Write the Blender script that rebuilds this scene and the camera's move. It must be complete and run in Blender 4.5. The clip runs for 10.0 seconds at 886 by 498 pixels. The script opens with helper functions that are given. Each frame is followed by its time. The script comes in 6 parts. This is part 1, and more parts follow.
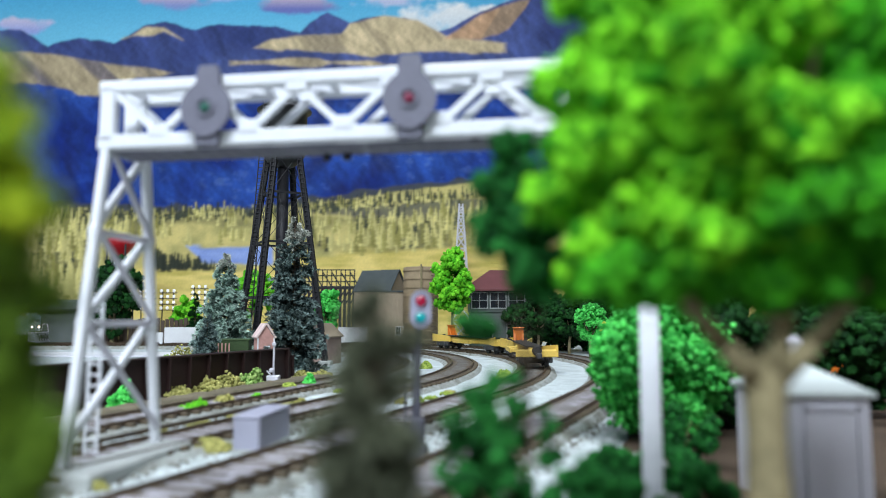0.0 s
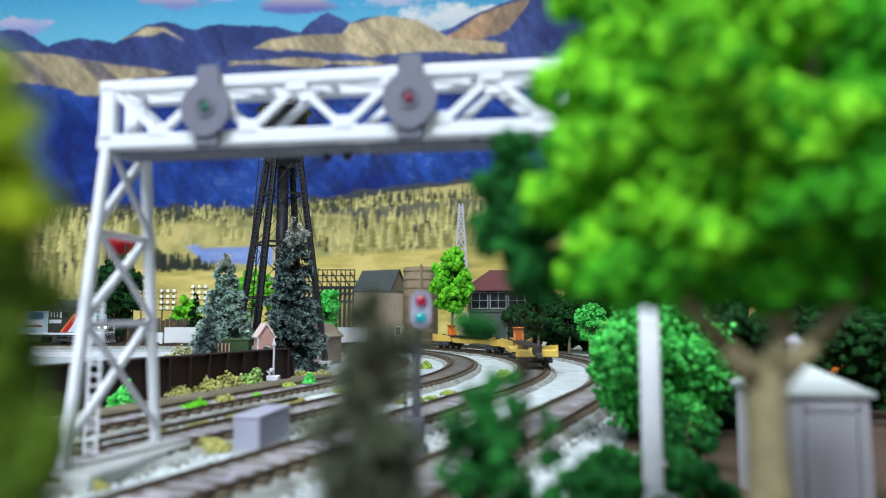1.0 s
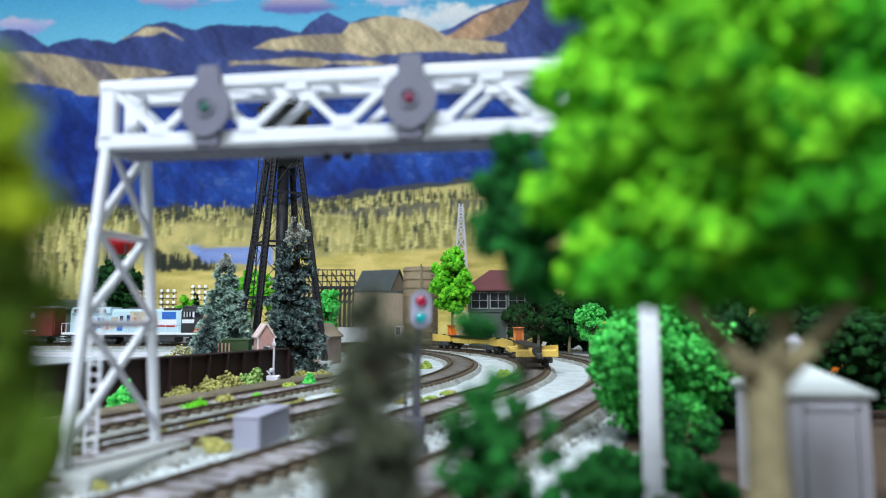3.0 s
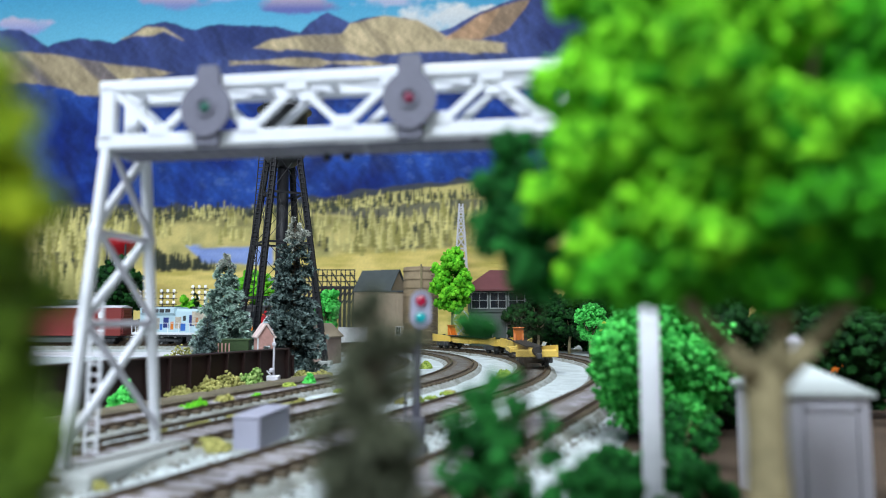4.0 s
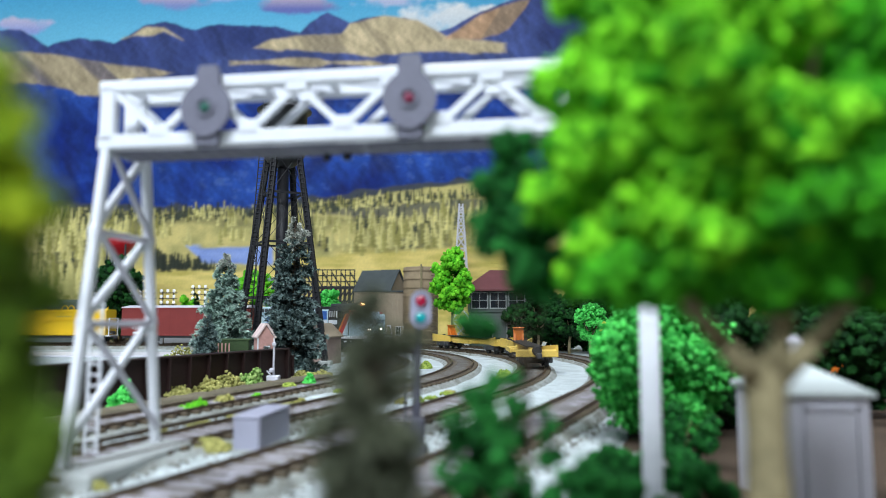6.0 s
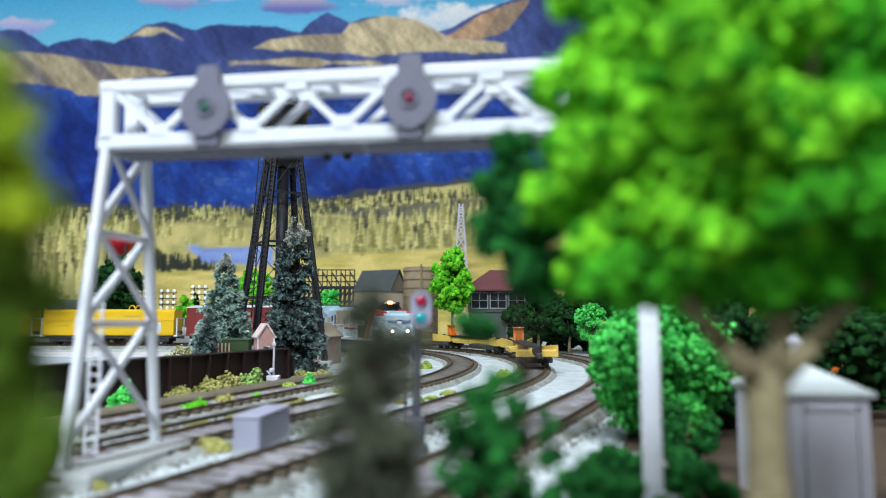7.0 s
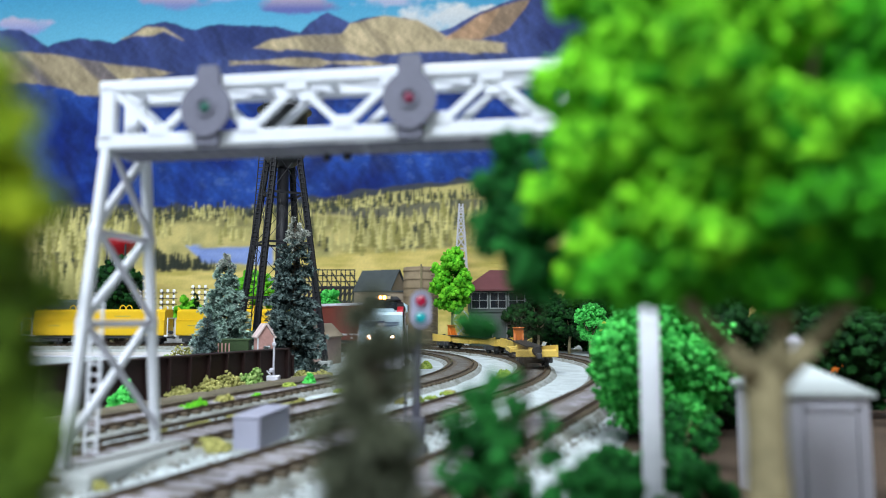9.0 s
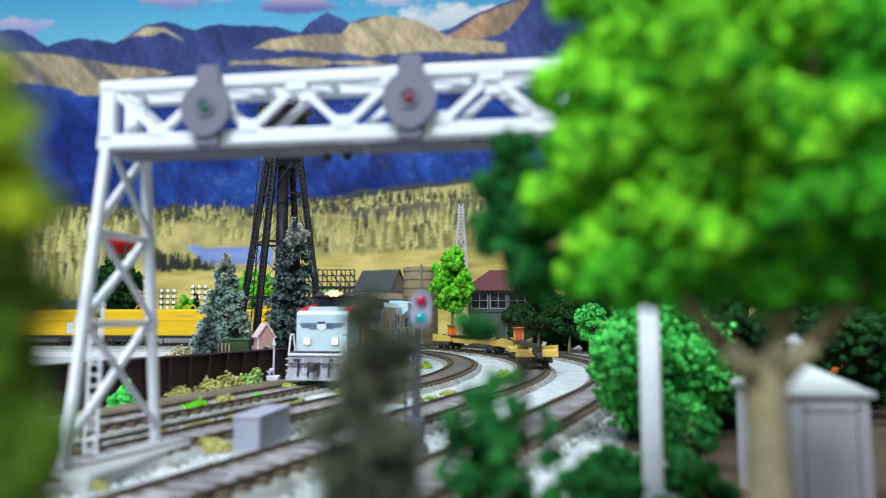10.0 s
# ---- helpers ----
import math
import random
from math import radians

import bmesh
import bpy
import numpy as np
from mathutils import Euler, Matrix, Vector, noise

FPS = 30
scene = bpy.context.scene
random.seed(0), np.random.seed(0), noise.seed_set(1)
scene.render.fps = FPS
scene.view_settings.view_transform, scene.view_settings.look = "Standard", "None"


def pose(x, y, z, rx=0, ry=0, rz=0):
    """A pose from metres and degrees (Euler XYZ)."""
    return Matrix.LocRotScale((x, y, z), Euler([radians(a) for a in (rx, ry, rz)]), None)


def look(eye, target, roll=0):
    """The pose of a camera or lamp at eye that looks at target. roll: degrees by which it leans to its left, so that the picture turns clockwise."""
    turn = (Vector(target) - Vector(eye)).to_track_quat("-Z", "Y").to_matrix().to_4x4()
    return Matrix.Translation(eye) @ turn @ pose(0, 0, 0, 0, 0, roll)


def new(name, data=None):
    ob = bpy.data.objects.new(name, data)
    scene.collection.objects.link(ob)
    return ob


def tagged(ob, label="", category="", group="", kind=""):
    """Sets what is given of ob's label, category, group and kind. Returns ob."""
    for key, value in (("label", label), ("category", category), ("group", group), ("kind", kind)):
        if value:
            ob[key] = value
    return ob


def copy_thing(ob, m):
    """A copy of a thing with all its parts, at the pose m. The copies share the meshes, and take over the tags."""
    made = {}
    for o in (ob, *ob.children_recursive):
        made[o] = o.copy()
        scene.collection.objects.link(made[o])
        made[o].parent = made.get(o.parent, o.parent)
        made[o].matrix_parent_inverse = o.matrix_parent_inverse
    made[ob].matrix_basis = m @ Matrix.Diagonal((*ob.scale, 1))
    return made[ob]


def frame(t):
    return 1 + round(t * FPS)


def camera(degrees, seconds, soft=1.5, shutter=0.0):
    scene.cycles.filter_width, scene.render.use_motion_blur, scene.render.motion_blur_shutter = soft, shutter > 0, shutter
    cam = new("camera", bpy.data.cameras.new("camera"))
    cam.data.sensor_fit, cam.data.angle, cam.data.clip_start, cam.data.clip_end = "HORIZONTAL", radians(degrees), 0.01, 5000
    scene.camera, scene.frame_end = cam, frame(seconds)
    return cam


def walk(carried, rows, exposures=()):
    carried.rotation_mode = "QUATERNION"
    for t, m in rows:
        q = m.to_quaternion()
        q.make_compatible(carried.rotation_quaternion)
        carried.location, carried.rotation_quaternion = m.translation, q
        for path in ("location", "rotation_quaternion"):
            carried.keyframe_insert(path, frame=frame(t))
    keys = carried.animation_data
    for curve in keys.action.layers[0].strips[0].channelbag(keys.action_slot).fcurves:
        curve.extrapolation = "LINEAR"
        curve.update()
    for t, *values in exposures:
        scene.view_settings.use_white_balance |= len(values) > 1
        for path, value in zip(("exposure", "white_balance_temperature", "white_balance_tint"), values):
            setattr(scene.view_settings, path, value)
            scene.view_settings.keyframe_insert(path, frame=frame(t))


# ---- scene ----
# ---- camera: stands still, resting on the model layout; 1 cm is K metres ----
K = 0.01
EYE = Vector((0, 0, 4.62)) * K
cam = camera(65.03, 10.0, soft=0.9)
cam.data.dof.use_dof = True
cam.data.dof.focus_distance = 0.66
cam.data.dof.aperture_fstop = 11.0
VIEW = look(EYE, EYE + Vector((0, math.cos(radians(5.57)), math.sin(radians(5.57)))))
walk(cam, [(0.0, VIEW), (10.0, VIEW)], exposures=[(0.0, 0.0), (10.0, 0.0)])

# ---- light: room lamps under the ceiling ----
world = bpy.data.worlds.new("room_air")
scene.world = world
world.use_nodes = True
world.node_tree.nodes["Background"].inputs["Color"].default_value = (0.75, 0.85, 1.0, 1)
world.node_tree.nodes["Background"].inputs["Strength"].default_value = 0.006


def lamp(name, x, y, z, tx, ty, tz, sx, sy, watts, colour):
    data = bpy.data.lights.new(name, "AREA")
    data.shape, data.size, data.size_y, data.energy, data.color = "RECTANGLE", sx * K, sy * K, watts, colour
    ob = new(name, data)
    ob.matrix_world = look(Vector((x, y, z)) * K, Vector((tx, ty, tz)) * K)
    return ob


COOL = (0.81, 0.895, 1.0)
lamp("ceiling_lamp_light", -40, 45, 142, -40, 45, 0, 120, 14, 11.7, COOL)
lamp("ceiling_lamp_light", 30, 45, 142, 30, 45, 0, 120, 14, 3.7, COOL)
lamp("ceiling_lamp_light", -55, -95, 142, -55, -95, 0, 120, 14, 68, COOL)
lamp("ceiling_lamp_light", 45, -95, 142, 45, -95, 0, 120, 14, 11.7, COOL)


# ---- materials ----
def srgb(r, g, b):
    return tuple(((c / 255 / 12.92) if c <= 10 else ((c / 255 + 0.055) / 1.055) ** 2.4) for c in (r, g, b)) + (1,)


def material(name, colour, rough=0.6, metal=0.0, fine=900, coarse=90, vary=0.25, bump=0.15, second=None, island=False, spec=0.4, glow=0.0):
    """Base colour with grain and stains at two scales, and fine relief."""
    m = bpy.data.materials.new(name)
    m.use_nodes = True
    nt = m.node_tree
    n, lk = nt.nodes, nt.links
    bsdf = n["Principled BSDF"]
    bsdf.inputs["Roughness"].default_value = rough
    bsdf.inputs["Metallic"].default_value = metal
    bsdf.inputs["Specular IOR Level"].default_value = spec
    co = n.new("ShaderNodeTexCoord")
    tex = []
    for sc, det in ((fine, 4), (coarse, 3)):
        t = n.new("ShaderNodeTexNoise")
        t.inputs["Scale"].default_value, t.inputs["Detail"].default_value = sc, det
        lk.new(co.outputs["Object"], t.inputs["Vector"])
        tex.append(t)
    c1 = tuple(colour)
    c2 = tuple(second) if second else tuple(c * (1 - vary) for c in c1[:3]) + (1,)
    add = n.new("ShaderNodeMath")
    add.operation = "MULTIPLY_ADD"
    add.inputs[1].default_value = 0.5
    half = n.new("ShaderNodeMath")
    half.operation = "MULTIPLY"
    half.inputs[1].default_value = 0.5
    lk.new(tex[0].outputs["Fac"], half.inputs[0])
    lk.new(tex[1].outputs["Fac"], add.inputs[0])
    lk.new(half.outputs[0], add.inputs[2])
    fac = add.outputs[0]
    if island:
        geo = n.new("ShaderNodeNewGeometry")
        mx = n.new("ShaderNodeMath")
        mx.operation = "MULTIPLY_ADD"
        mx.inputs[1].default_value = 0.8
        sub = n.new("ShaderNodeMath")
        sub.operation = "SUBTRACT"
        sub.inputs[1].default_value = 0.4
        lk.new(fac, sub.inputs[0])
        lk.new(geo.outputs["Random Per Island"], mx.inputs[0])
        lk.new(sub.outputs[0], mx.inputs[2])
        fac = mx.outputs[0]
    ramp = n.new("ShaderNodeValToRGB")
    ramp.color_ramp.elements[0].position, ramp.color_ramp.elements[1].position = (0.32, 0.68) if not island else (0.1, 0.9)
    ramp.color_ramp.elements[0].color, ramp.color_ramp.elements[1].color = c2, c1
    lk.new(fac, ramp.inputs["Fac"])
    lk.new(ramp.outputs["Color"], bsdf.inputs["Base Color"])
    if bump:
        b = n.new("ShaderNodeBump")
        b.inputs["Strength"].default_value, b.inputs["Distance"].default_value = bump, 0.0006
        lk.new(tex[0].outputs["Fac"], b.inputs["Height"])
        lk.new(b.outputs["Normal"], bsdf.inputs["Normal"])
    if glow:
        bsdf.inputs["Emission Color"].default_value = c1
        bsdf.inputs["Emission Strength"].default_value = glow
    return m


M_GROUND = material("plaster_ground", (0.62, 0.68, 0.68, 1), 0.9, fine=1000, coarse=90, second=(0.32, 0.36, 0.35, 1), bump=0.7)
M_ROADBED = material("ballast_roadbed", (0.44, 0.47, 0.45, 1), 0.95, fine=900, coarse=110, second=(0.12, 0.11, 0.075, 1), bump=0.9)
M_BALLAST = material("pale_ballast", (0.46, 0.44, 0.49, 1), 0.95, fine=1300, coarse=90, second=(0.16, 0.15, 0.14, 1), bump=0.9)
M_GRAVEL = material("pale_gravel", (0.66, 0.69, 0.69, 1), 0.95, second=(0.36, 0.38, 0.37, 1), island=True)
M_ROADSTONE = material("dark_gravel", (0.20, 0.17, 0.12, 1), 0.95, second=(0.05, 0.045, 0.035, 1), island=True)
M_CINDER = material("cinder_brown", (0.20, 0.17, 0.11, 1), 0.95, fine=900, coarse=60, vary=0.65, bump=0.8)
M_CINDERBED = material("dark_cinder_ballast", (0.24, 0.23, 0.22, 1), 0.95, fine=1300, coarse=70, second=(0.08, 0.075, 0.06, 1), bump=0.9)
M_EARTH = material("brown_earth", (0.10, 0.065, 0.04, 1), 0.95, fine=900, coarse=40, vary=0.6, bump=0.8)
M_TIE = material("tie_plastic", (0.10, 0.075, 0.045, 1), 0.8, fine=700, coarse=120, vary=0.5)
M_RAIL = material("rail_metal", (0.18, 0.13, 0.09, 1), 0.45, 0.7, vary=0.5)
M_SILVER = material("white_bridge_paint", (0.80, 0.82, 0.86, 1), 0.38, 0.0, vary=0.1, bump=0.08)
M_SIGNAL = material("signal_grey", (0.17, 0.17, 0.22, 1), 0.6, vary=0.2)
M_MAST = material("mast_dark_grey", (0.075, 0.075, 0.10, 1), 0.6, vary=0.25)
M_PLATE = material("signal_plate_grey", (0.36, 0.36, 0.46, 1), 0.55, vary=0.15)
M_CONCRETE = material("concrete", (0.42, 0.44, 0.42, 1), 0.85, vary=0.25, bump=0.4)
M_BOX = material("relay_grey", (0.34, 0.34, 0.42, 1), 0.7, vary=0.12)
M_BLACK = material("black_iron", (0.018, 0.018, 0.022, 1), 0.5, vary=0.4)
M_TANK = material("dark_tank_iron", (0.022, 0.022, 0.024, 1), 0.45, vary=0.4)
M_GIRDER = material("brown_girder", (0.030, 0.012, 0.010, 1), 0.6, vary=0.5, coarse=40)
M_TRUNK = material("tree_bark", (0.33, 0.28, 0.15, 1), 0.9, vary=0.5, fine=500, coarse=100, bump=0.7)
M_DARKBARK = material("dark_bark", (0.09, 0.065, 0.04, 1), 0.9, vary=0.5)
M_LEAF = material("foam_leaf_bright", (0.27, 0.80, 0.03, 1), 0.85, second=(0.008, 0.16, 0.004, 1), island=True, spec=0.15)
# darker copy of the bright leaf, with the crown's shade in its colour
M_LEAFSHADOWED = material("foam_leaf_shadowed", (0.07, 0.42, 0.014, 1), 0.85, second=(0.008, 0.10, 0.004, 1), island=True, spec=0.15)
# dark copy of the yellow pine's foliage, shade included in the colour
M_PINESHADED = material("foam_pine_shaded", (0.15, 0.26, 0.022, 1), 0.85, second=(0.035, 0.08, 0.008, 1), island=True, spec=0.15)
M_LEAFLIME = material("foam_leaf_lime", (0.20, 0.62, 0.03, 1), 0.85, second=(0.05, 0.32, 0.01, 1), island=True, spec=0.15)
M_LEAFEMERALD = material("foam_leaf_emerald", (0.14, 0.78, 0.15, 1), 0.85, second=(0.015, 0.25, 0.03, 1), island=True, spec=0.15)
M_LEAFDARK = material("foam_leaf_dark", (0.012, 0.07, 0.012, 1), 0.85, second=(0.004, 0.02, 0.006, 1), island=True, spec=0.15)
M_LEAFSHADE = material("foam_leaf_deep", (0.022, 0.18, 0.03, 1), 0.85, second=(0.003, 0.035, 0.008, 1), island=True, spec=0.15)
M_LEAFYELLOW = material("foam_leaf_yellow", (0.56, 0.68, 0.03, 1), 0.85, second=(0.16, 0.30, 0.012, 1), island=True, spec=0.15)
M_OLIVE = material("foam_olive", (0.47, 0.44, 0.15, 1), 0.9, second=(0.21, 0.21, 0.06, 1), island=True, spec=0.15)
M_SAGE = material("foam_sage", (0.38, 0.52, 0.17, 1), 0.9, second=(0.14, 0.27, 0.06, 1), island=True, spec=0.15)
M_TUFT = material("foam_tuft", (0.40, 0.48, 0.10, 1), 0.9, second=(0.15, 0.24, 0.03, 1), island=True, spec=0.15)
M_SPRUCE = material("blue_spruce_needles", (0.24, 0.35, 0.29, 1), 0.8, second=(0.06, 0.11, 0.09, 1), island=True, spec=0.2)
M_SPRUCEDARK = material("dark_spruce_needles", (0.07, 0.105, 0.10, 1), 0.8, second=(0.014, 0.03, 0.03, 1), island=True, spec=0.2)
M_TIP = material("flocked_spruce_tips", (0.62, 0.78, 0.68, 1), 0.8, second=(0.30, 0.44, 0.37, 1), island=True, spec=0.2)
M_TIPDARK = material("dusted_spruce_tips", (0.32, 0.43, 0.40, 1), 0.8, second=(0.13, 0.19, 0.18, 1), island=True, spec=0.2)
M_FROST = material("frosted_needles", (0.66, 0.66, 0.58, 1), 0.8, second=(0.26, 0.30, 0.26, 1), island=True, spec=0.2)
M_PINE = material("grey_pine_needles", (0.20, 0.22, 0.14, 1), 0.9, second=(0.045, 0.055, 0.035, 1), island=True, spec=0.1)
M_LOCO = material("pale_blue_paint", (0.50, 0.67, 0.73, 1), 0.3, vary=0.07, bump=0.02)
M_PILOT = material("pilot_grey", (0.42, 0.43, 0.48, 1), 0.5, second=(0.20, 0.20, 0.23, 1), coarse=150)
M_WHITE = material("white_paint", (0.78, 0.79, 0.80, 1), 0.4, vary=0.08, bump=0.04)
M_RED = material("red_paint", (0.48, 0.012, 0.02, 1), 0.35, vary=0.15, bump=0.03)
M_ORANGE = material("orange_paint", (0.75, 0.20, 0.02, 1), 0.4, vary=0.15, bump=0.03)
M_NAVY = material("navy_paint", (0.02, 0.04, 0.20, 1), 0.35, vary=0.2, bump=0.03)
M_BLUE = material("flag_blue", (0.04, 0.16, 0.55, 1), 0.35, vary=0.3, coarse=200, bump=0.03)
M_CREAM = material("cream_artwork", (0.62, 0.55, 0.42, 1), 0.4, second=(0.30, 0.25, 0.2, 1), coarse=160, fine=400, bump=0.03)
M_UNDER = material("underframe_grey", (0.05, 0.052, 0.055, 1), 0.6, vary=0.4)
M_MAROON = material("boxcar_maroon", (0.23, 0.035, 0.03, 1), 0.5, vary=0.2, coarse=60)
M_YELLOW = material("hopper_yellow", (0.80, 0.50, 0.01, 1), 0.4, vary=0.1, bump=0.04)
M_FLATYELLOW = material("flatcar_yellow", (0.82, 0.56, 0.11, 1), 0.5, vary=0.2)
M_DECK = material("deck_black", (0.03, 0.03, 0.03, 1), 0.7, vary=0.4)
M_GLASS = material("dark_window", (0.012, 0.016, 0.02, 1), 0.08, vary=0.1, bump=0.0, spec=0.6)
M_HEAD = material("headlight_glow", (1.0, 0.66, 0.28, 1), 0.4, vary=0.0, bump=0.0, glow=25)
M_DITCH = material("ditch_light_glow", (1.0, 0.86, 0.62, 1), 0.4, vary=0.0, bump=0.0, glow=70)
# orange glow for the rings that imitate the halo around lit lamps
M_HALO = material("lamp_halo_glow", (1.0, 0.42, 0.09, 1), 0.3, vary=0.0, bump=0.0, glow=2.0)
M_HEADDIM = material("number_board_glow", (0.5, 0.4, 0.25, 1), 0.4, vary=0.0, bump=0.0, glow=0.5)
M_REDLENS = material("red_lens", (0.38, 0.008, 0.04, 1), 0.25, vary=0.0, bump=0.0, glow=0.03)
M_GREENLENS = material("green_lens", (0.0, 0.30, 0.32, 1), 0.25, vary=0.0, bump=0.0, glow=0.12)
M_DIMGREEN = material("dim_green_lens", (0.03, 0.12, 0.09, 1), 0.3, vary=0.0, bump=0.0)
M_DIMRED = material("dim_red_lens", (0.20, 0.025, 0.06, 1), 0.3, vary=0.0, bump=0.0)
M_PINK = material("pink_brick", (0.60, 0.33, 0.28, 1), 0.8, vary=0.3, fine=1200)
M_BRICKGREY = material("weathered_brick", (0.36, 0.26, 0.22, 1), 0.85, vary=0.35, fine=1200)
M_PINKROOF = material("pale_pink_roof", (0.74, 0.58, 0.54, 1), 0.8, vary=0.2)
M_TAN = material("tan_siding", (0.36, 0.29, 0.20, 1), 0.8, vary=0.2)
M_TANKWOOD = material("tan_tank_wood", (0.33, 0.25, 0.15, 1), 0.8, vary=0.35)
M_ROOFGREY = material("grey_roof", (0.075, 0.09, 0.09, 1), 0.8, vary=0.3)
M_ROOFRED = material("maroon_roof", (0.16, 0.05, 0.05, 1), 0.7, vary=0.3)
M_TOWERWALL = material("grey_siding", (0.11, 0.13, 0.12, 1), 0.8, vary=0.2)
M_SHED = material("shed_grey", (0.66, 0.65, 0.71, 1), 0.7, vary=0.08)
M_SHEDROOF = material("shed_roof_pale", (0.55, 0.60, 0.58, 1), 0.7, vary=0.08)
M_CRATE = material("crate_green", (0.05, 0.09, 0.03, 1), 0.8, vary=0.4)
M_BROWN = material("brown_wood", (0.10, 0.07, 0.05, 1), 0.8, vary=0.4)
M_BULB = material("lamp_bulb_white", (0.9, 0.9, 0.92, 1), 0.3, vary=0.0, bump=0.0, glow=0.4)
M_WALL = material("room_wall", (0.16, 0.17, 0.18, 1), 0.9, vary=0.1, fine=60, coarse=4)
M_FLOOR = material("room_floor", (0.18, 0.17, 0.16, 1), 0.7, vary=0.3, fine=80, coarse=5)
M_CEIL = material("room_ceiling", (0.34, 0.35, 0.36, 1), 0.9, vary=0.06, fine=60, coarse=4)
M_TUBE = material("lamp_tube", (0.95, 0.97, 1.0, 1), 0.4, vary=0.0, bump=0.0, glow=6)


# ---- mesh helpers; all lengths in cm ----
ICO_V, ICO_F = [], []
_b = bmesh.new()
bmesh.ops.create_icosphere(_b, subdivisions=1, radius=1)
_b.verts.index_update()
ICO_V = np.array([v.co[:] for v in _b.verts])
ICO_F = np.array([[v.index for v in f.verts] for f in _b.faces])
_b.free()


class Geo:
    def __init__(self):
        self.v, self.f = [], []

    def add(self, verts, faces, m=None):
        k = len(self.v)
        for p in verts:
            p = Vector(p)
            self.v.append(m @ p if m else p)
        self.f += [[i + k for i in q] for q in faces]
        return self

    def box(self, x, y, z, sx, sy, sz, b=0.0, m=None):
        """A box about (x, y, z) with chamfered edges of width b."""
        h = (sx / 2, sy / 2, sz / 2)
        if b <= 0:
            vs = [(x + i * h[0], y + j * h[1], z + k * h[2]) for i in (-1, 1) for j in (-1, 1) for k in (-1, 1)]
            return self.add(vs, [(0, 1, 3, 2), (4, 6, 7, 5), (0, 4, 5, 1), (2, 3, 7, 6), (0, 2, 6, 4), (1, 5, 7, 3)], m)
        b = min(b, min(h) * 0.9)
        vs, ix = [], {}
        for i in (-1, 1):
            for j in (-1, 1):
                for k in (-1, 1):
                    for a in range(3):
                        d = [h[0] - b, h[1] - b, h[2] - b]
                        d[a] += b
                        ix[i, j, k, a] = len(vs)
                        vs.append((x + i * d[0], y + j * d[1], z + k * d[2]))
        fs = []
        for s in (-1, 1):
            fs.append([ix[s, -1, -1, 0], ix[s, 1, -1, 0], ix[s, 1, 1, 0], ix[s, -1, 1, 0]])
            fs.append([ix[-1, s, -1, 1], ix[1, s, -1, 1], ix[1, s, 1, 1], ix[-1, s, 1, 1]])
            fs.append([ix[-1, -1, s, 2], ix[1, -1, s, 2], ix[1, 1, s, 2], ix[-1, 1, s, 2]])
            for r in (-1, 1):
                fs.append([ix[s, r, -1, 0], ix[s, r, 1, 0], ix[s, r, 1, 1], ix[s, r, -1, 1]])
                fs.append([ix[s, -1, r, 0], ix[s, 1, r, 0], ix[s, 1, r, 2], ix[s, -1, r, 2]])
                fs.append([ix[-1, s, r, 1], ix[1, s, r, 1], ix[1, s, r, 2], ix[-1, s, r, 2]])
                for q in (-1, 1):
                    fs.append([ix[s, r, q, 0], ix[s, r, q, 1], ix[s, r, q, 2]])
        return self.add(vs, fs, m)

    def rod(self, p, q, r, r2=None, n=8, m=None):
        p, q = Vector(p), Vector(q)
        r2 = r if r2 is None else r2
        t = (q - p).to_track_quat("Z", "Y").to_matrix()
        vs = []
        for c, rr in ((p, r), (q, r2)):
            for i in range(n):
                a = 2 * math.pi * (i + 0.5) / n
                vs.append(c + t @ Vector((rr * math.cos(a), rr * math.sin(a), 0)))
        fs = [(i, (i + 1) % n, n + (i + 1) % n, n + i) for i in range(n)] + [tuple(range(n))[::-1], tuple(range(n, 2 * n))]
        return self.add(vs, fs, m)

    def bar(self, p, q, w, h=None):
        """A straight rolled bar of square section."""
        return self.rod(p, q, w * 0.7071, None, 4)

    def prism(self, pts, a, b, axis="y", m=None):
        """A closed outline pulled out from a to b along an axis."""
        n = len(pts)
        put = {"y": lambda u, w, t: (u, t, w), "x": lambda u, w, t: (t, u, w), "z": lambda u, w, t: (u, w, t)}[axis]
        vs = [put(u, w, t) for t in (a, b) for u, w in pts]
        fs = [(i, (i + 1) % n, n + (i + 1) % n, n + i) for i in range(n)] + [tuple(range(n)), tuple(range(n, 2 * n))[::-1]]
        return self.add(vs, fs, m)

    def lathe(self, prof, n=24, x=0, y=0, m=None):
        vs = [(x + r * math.cos(2 * math.pi * i / n), y + r * math.sin(2 * math.pi * i / n), z) for r, z in prof for i in range(n)]
        fs = [(j * n + i, j * n + (i + 1) % n, (j + 1) * n + (i + 1) % n, (j + 1) * n + i) for j in range(len(prof) - 1) for i in range(n)]
        fs += [tuple(range(n))[::-1], tuple(range((len(prof) - 1) * n, len(prof) * n))]
        return self.add(vs, fs, m)


def mesh_of(name, geo, mat, smooth=False, recalc=True):
    me = bpy.data.meshes.new(name)
    me.from_pydata([tuple(Vector(p) * K) for p in geo.v], [], geo.f)
    if recalc:
        bm = bmesh.new()
        bm.from_mesh(me)
        bmesh.ops.recalc_face_normals(bm, faces=bm.faces)
        bm.to_mesh(me)
        bm.free()
    me.materials.append(mat)
    if smooth:
        for p in me.polygons:
            p.use_smooth = len(p.vertices) == 4
    return me


def part(name, geo, mat, parent=None, label="", smooth=False):
    ob = new(name, mesh_of(name, geo, mat, smooth))
    ob.parent = parent
    return tagged(ob, label)


